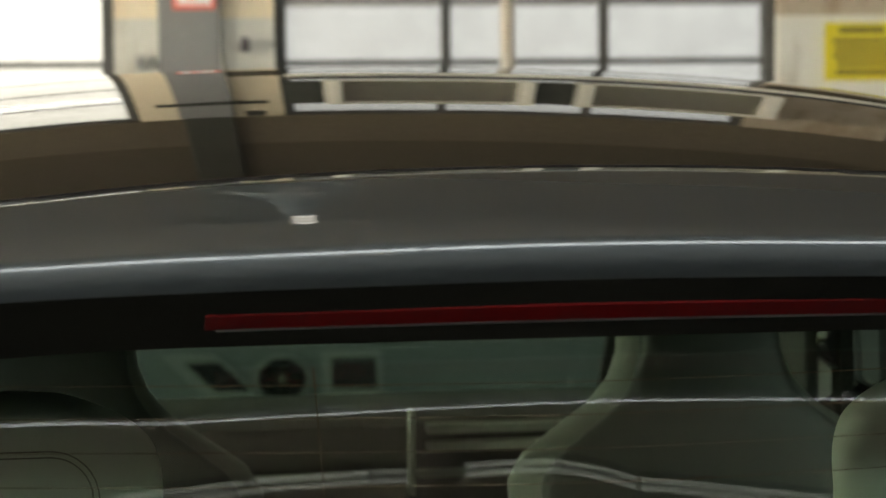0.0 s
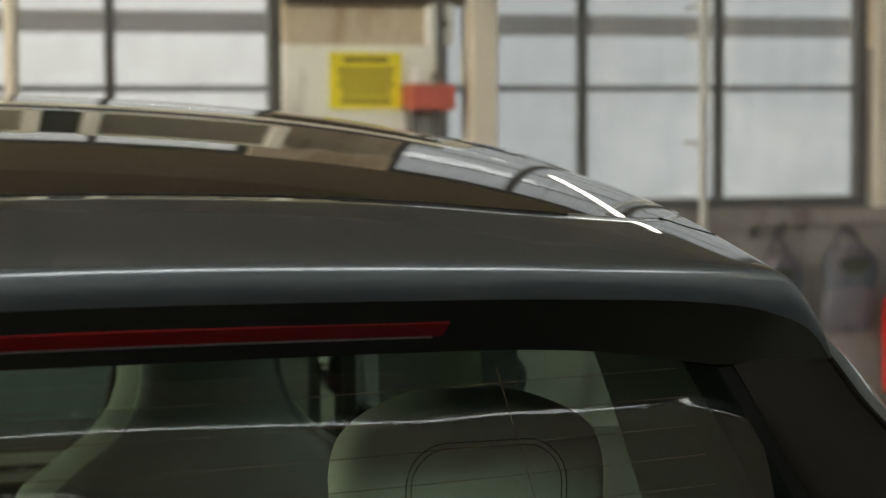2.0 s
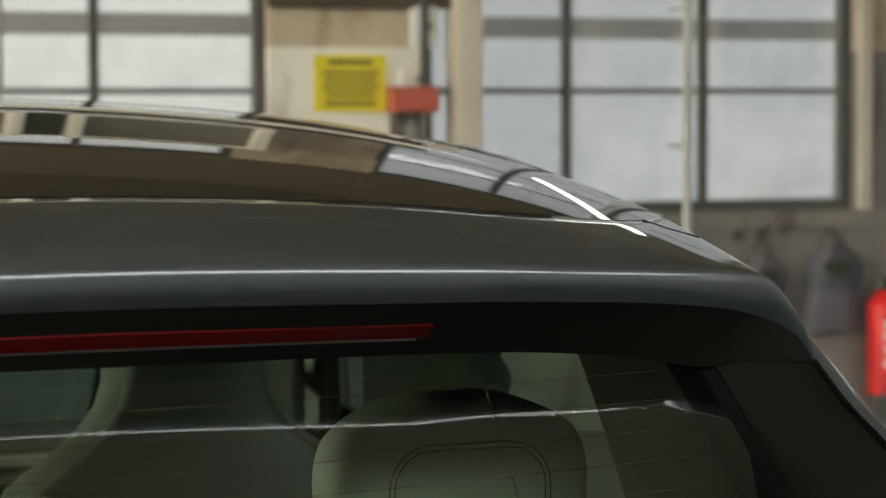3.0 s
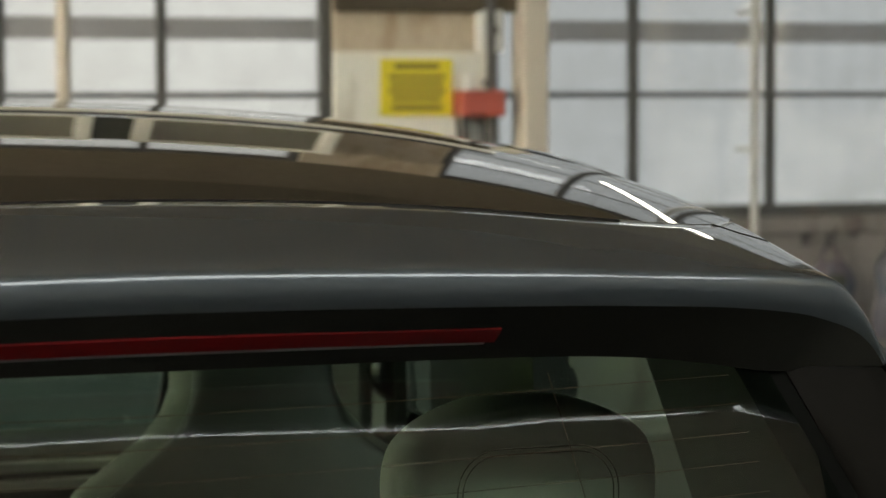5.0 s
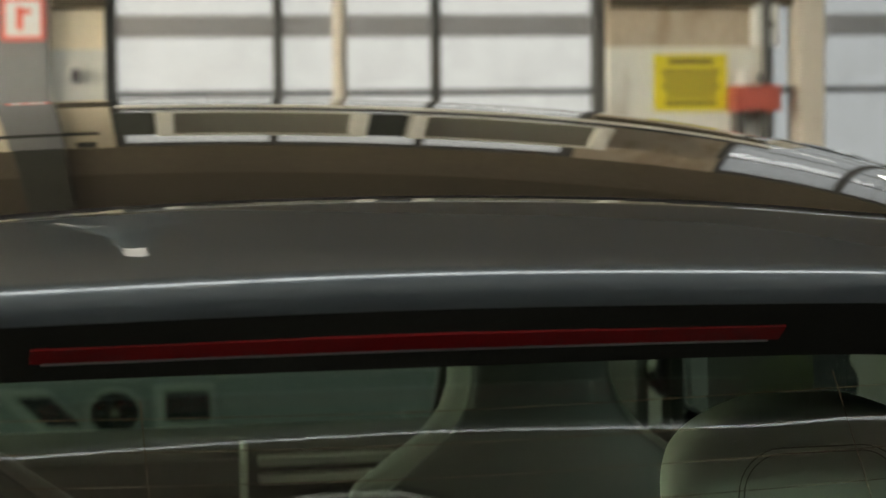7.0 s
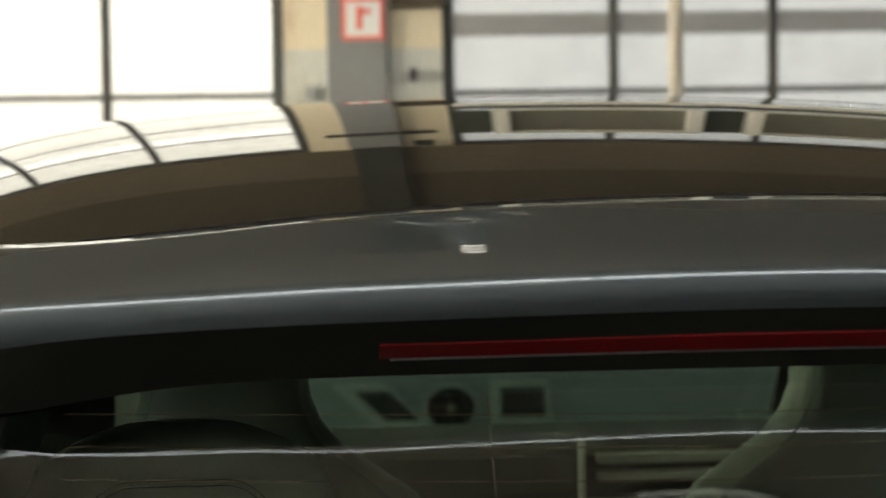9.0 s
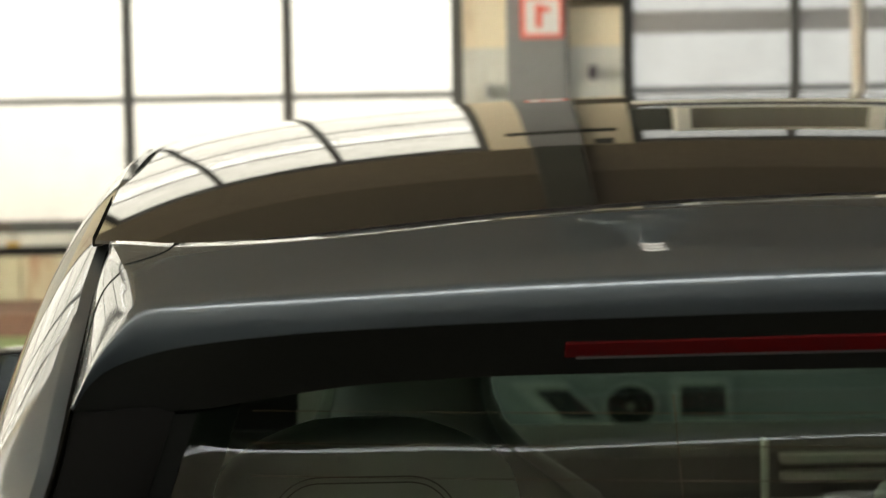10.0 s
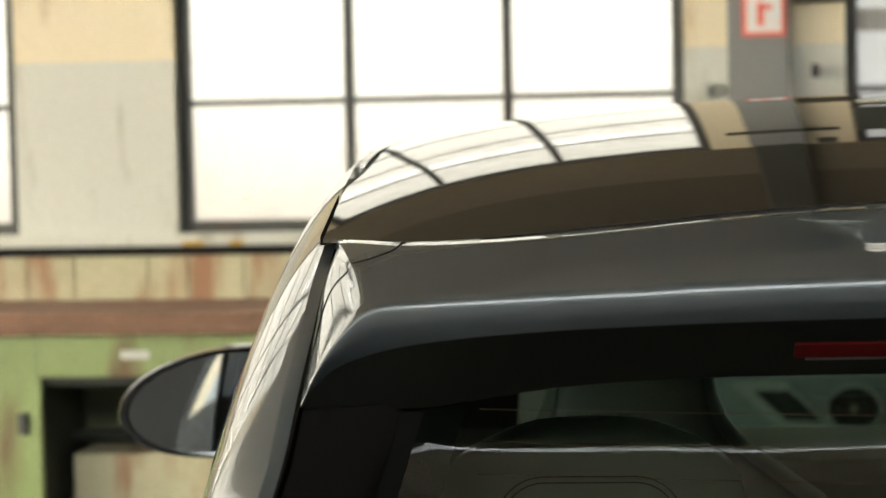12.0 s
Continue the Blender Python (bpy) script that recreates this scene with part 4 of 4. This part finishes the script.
        part("side_glass", sheet(lambda u, d: side_point(2.47 - 0.35 * d / 0.6 + u * (0.26 + 0.35 * d / 0.6), d, s) - Vector((s * 0.006, 0, 0)) - B, steps(0, 1, 6), steps(0.075, 0.58, 10)), SIDEGLASS, root, "green rear side window", True)
        part("door_pillar", sheet(lambda y, d: side_point(y, d, s) - B, steps(2.73, 3.2, 8), steps(0.075, 0.58, 10), None, 0.05, (-s, 0, 0)), GLOSSBLACK, root, "gloss black door pillar", True)
        part("side_glass", sheet(lambda y, d: side_point(y, d, s) - B, steps(3.2, 3.9, 10), steps(0.075, 0.58, 10)), SIDEGLASS, root, "green front side window", True)
        part("window_divider", sheet(lambda y, d: side_point(y, d, s) - Vector((s * 0.004, 0, 0)) - B, steps(3.49, 3.55, 2), steps(0.075, 0.58, 8), None, 0.02, (-s, 0, 0)), BLACK, root, "black window divider", True)
        def flank(y, z):
            drop = 0.07 * min(1, max(0, (y - 4.05) / 0.3)) + 0.13 * max(0, (y - 4.36) / 0.95) ** 2
            return low_side(y, z, s) - Vector((0, 0, drop * (z - 0.28) / 0.67)) - B

        part("lower_side", sheet(flank, steps(1.46, 5.3, 40), steps(0.95, 0.28, 12), None, 0.02, (-s, 0, 0)), PAINT, root, "slate grey doors and wings", True)
        part("pillar_cover", sheet(lambda v, w: (Vector((s * 0.58, 3.84, rail(3.86)[1] - 0.03)).lerp(Vector((s * 0.63, 4.40, 0.98)), v) + Vector((s * (0.12 + 0.04 * v) * w, 0, 0))) - B, steps(0, 1, 8), (0, 1), None, 0.02, (0, 0, -1)), LINER, root, "dark inner pillar cover", True)
        part("windscreen_pillar", sheet(lambda v, w: (Vector((s * 0.66, 3.86, rail(3.86)[1])).lerp(Vector((s * 0.80, 4.45, 1.0)), v) + Vector((s * 0.05 * w, 0, 0))) - B, steps(0, 1, 8), (0, 1), None, 0.04, (0, 0, -1)), PAINT, root, "windscreen pillar", True)
    part("windscreen", sheet(lambda s, v: Vector((s * (0.66 + 0.14 * v), 3.86 + 0.6 * v - 0.05 * s * s, (rail(3.86)[1] + 0.05 * (1 - s * s)) * (1 - v) + 0.95 * v)) - B, steps(-1, 1, 16), steps(0, 1, 8)), SIDEGLASS, root, "green tinted windscreen", True)
    part("bonnet", sheet(lambda s, v: Vector((s * 0.80, 4.44 + 0.95 * v - 0.08 * s * s, 0.945 - 0.13 * v * v - 0.05 * s * s)) - B, steps(-1, 1, 16), steps(0, 1, 10), None, 0.02), PAINT, root, "slate grey bonnet", True)
    part("front_end", box(-0.80, 0.80, 5.2 - B.y, 5.48 - B.y, 0.25, 0.84, 0.08), PAINT, root, "slate grey front end", True)
    part("floor_pan", box(-0.72, 0.72, 1.55 - B.y, 5.25 - B.y, 0.22, 0.30), BLACK, root, "black floor pan")
    for x in (-0.76, 0.76):
        for y in (2.05, 4.65):
            w = part("wheel", rod((x - 0.1, y - B.y, 0.32), (x + 0.1, y - B.y, 0.32), 0.32, seg=32), RUBBER, root, "black tyre", True)
            part("rim", rod((x - 0.105, y - B.y, 0.32), (x + 0.105, y - B.y, 0.32), 0.2, seg=24), ALLOY, w, "silver alloy rim", True)
    # cabin
    part("headliner", sheet(lambda s, y: roof_point(s * 0.97, y) - Vector((0, 0, 0.035)) - B, steps(-1, 1, 12), steps(1.9, 3.85, 12), None, 0.012), LINER, root, "dark headliner", True)
    part("cabin_floor", box(-0.72, 0.72, 1.75 - B.y, 4.3 - B.y, 0.34, 0.42), LINER, root)
    for s in (-1, 1):
        def trim(u, d):
            far = 1.75 + max(0.2, 0.624 - 0.95 * (d - 0.16))
            near = min(1.75, glass_y(0.56, side_point(1.65, d, s).z) + 0.04)
            return side_point(near + u * (far - near), d, s) - Vector((s * 0.04, 0, 0)) - B

        part("pillar_trim", sheet(trim, steps(0, 1, 12), steps(0.03, 0.6, 12), None, 0.01, (-s, 0, 0)), LINER, root, "dark rear pillar trim", True)
        part("sail_panel", box(s * 0.795 - 0.012, s * 0.795 + 0.012, 3.56 - B.y, 4.3 - B.y, 0.94, 1.25, 0.006), LINER, root, "black mirror sail panel")
        part("door_trim", box(s * 0.765 - 0.012, s * 0.765 + 0.012, 2.55 - B.y, 4.2 - B.y, 0.42, 1.09, 0.01), LINER, root)

    def cushion(cx, cy, cz, wx, wy, wz, power=3.5, lean=0.0):
        """A padded, rounded block."""
        bm = bmesh.new()
        bmesh.ops.create_uvsphere(bm, u_segments=36, v_segments=20, radius=1)
        for v in bm.verts:
            n = v.co.copy()
            r = (abs(n.x) ** power + abs(n.y) ** 2.4 + abs(n.z) ** power) ** (-1 / power)
            v.co = Vector((cx + wx * n.x * r, cy + wy * n.y * r + lean * wz * n.z * r, cz + wz * n.z * r)) - B
        return bm

    def seat_back(c, y0, rows, thick, grow=1.0, lean=0.22, roll=0.05):
        """A padded back with the half widths of rows (height, half width), rounded in section."""
        zs = [r[0] for r in rows]
        hs = steps(zs[0], zs[-1] - 0.06, 26) + steps(zs[-1] - 0.055, zs[-1], 14)

        def f(z, a):
            w = float(spline(rows, z)[0][0]) * grow
            co, si = math.cos(a), math.sin(a)
            r = (abs(co) ** 3.2 + abs(si) ** 3.2) ** (-1 / 3.2)
            end = math.sqrt(max(0.0, 1 - max(0, (z - zs[-1] + 0.05) / 0.05) ** 2)) if z > zs[-1] - 0.05 else 1
            fold = math.sqrt(max(0.0, 1 - max(0, (z - zs[-1] + roll) / roll) ** 2)) if z > zs[-1] - roll else 1
            return Vector((c + w * co * r * (0.25 + 0.75 * end), y0 + lean * (z - 1.1) + thick * si * r * (0.15 + 0.85 * fold), z)) - B
        return sheet(f, hs, steps(0, math.tau, 36))

    FRONT = [(0.55, 0.25), (0.9, 0.265), (1.05, 0.262), (1.11, 0.25), (1.15, 0.195), (1.19, 0.138), (1.23, 0.113), (1.32, 0.105), (1.40, 0.092), (1.43, 0.07)]
    REAR = [(1.155, 0.085), (1.18, 0.118), (1.24, 0.130), (1.29, 0.127), (1.325, 0.108), (1.345, 0.085)]
    for s in (-1, 1):
        seat = part("rear_seat", cushion(s * 0.42, 2.06, 0.95, 0.30, 0.09, 0.22), LEATHER, root, "grey leather rear backrest", True)
        rest = part("rear_headrest", seat_back(s * 0.427, 1.975, REAR, 0.045, 1.0, 0.05, 0.018), LEATHER, seat, "grey leather rear headrest with stitched edge", True)
        for off in (0.0, 0.005):
            w, top, r = 0.073 + off, 1.297 + off, 0.035 + off
            seam = [(-w, 1.15), (-w, 1.2)] + [(-w + r - r * math.cos(q), top - r + r * math.sin(q)) for q in steps(0, math.pi / 2, 8)]
            seam = seam + [(-x, z) for x, z in reversed(seam)]
            seam = [Vector((s * 0.427 + x, 1.9335 + 0.05 * (z - 1.1) - (0.006 if z > 1.25 else 0), z)) - B for x, z in seam]
            part("seam", tube(seam, 0.0007, 5), STITCH, rest, "dark double stitching", True)
        front = part("front_seat", seat_back(s * 0.42 + 0.02, 2.93, FRONT, 0.06), SHADEDLEATHER, root, "leather front seat darkened for cabin shade, with one-piece headrest", True)
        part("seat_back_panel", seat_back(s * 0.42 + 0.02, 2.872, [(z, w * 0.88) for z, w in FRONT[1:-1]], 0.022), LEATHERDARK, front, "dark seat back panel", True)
        part("seat_base", cushion(s * 0.42, 3.15, 0.55, 0.25, 0.26, 0.10), LEATHER, front, "", True)
    dash = part("dashboard", box(-0.76, 0.76, 3.62 - B.y, 4.0 - B.y, 0.7, 1.062, 0.03), DASH, root, "dark brown dashboard", True)
    # Pale strips drawn for bright lines that are lamp reflections in the glass.
    part("bright_line_strip", box(-0.72, 0.08, 3.60 - B.y, 3.63 - B.y, 0.975, 0.985), PALETRIM, dash, "pale strip drawn for a reflected lamp line")
    part("bright_line_strip", box(0.16, 0.74, 3.60 - B.y, 3.63 - B.y, 0.975, 0.987), PALETRIM, dash, "pale strip drawn for a reflected lamp line")
    part("screen_edge", box(0.146, 0.153, 3.58 - B.y, 3.62 - B.y, 0.95, 1.084), PALETRIM, dash, "pale screen edge")
    for z in (1.052, 1.024):
        part("vent_bar", box(0.175, 0.62, 3.595 - B.y, 3.63 - B.y, z - 0.007, z + 0.007, 0.003), PALETRIM, dash, "pale vent bar")
    # door mirrors
    for s in (-1, 1):
        def shell(a, r, depth):
            x = (1.02 if s < 0 else 0.965) + 0.163 * math.cos(a) * r
            z = 1.172 + 0.082 * math.sin(a) * r - 0.014 * math.cos(a) * r
            return Vector((s * x, 3.5 + depth - 0.026 * math.cos(a) * r, z)) - B

        prof = [(0.90, 0.012), (0.93, -0.012), (1.0, -0.012), (1.04, 0.01), (1.02, 0.06), (0.8, 0.13), (0.4, 0.16), (0.02, 0.17)]
        mir = part("door_mirror", sheet(lambda a, k: shell(a, *prof[k]), steps(0, math.tau, 40), range(len(prof))), GLOSSBLACK, root, "gloss black door mirror", True)
        part("mirror_glass", sheet(lambda a, r: shell(a, r, 0.004) + Vector((0, -0.010 * math.cos(a) * r + 0.0091 * math.sin(a) * r, 0)), steps(0, math.tau, 40), (0.02, 0.5, 0.92)), MIRROR, mir, "mirror glass")
        part("mirror_arm", rod(Vector((s * 0.82, 3.56, 1.06)) - B, Vector((s * 0.93, 3.56, 1.10)) - B, 0.03), GLOSSBLACK, mir)
    return root


car()
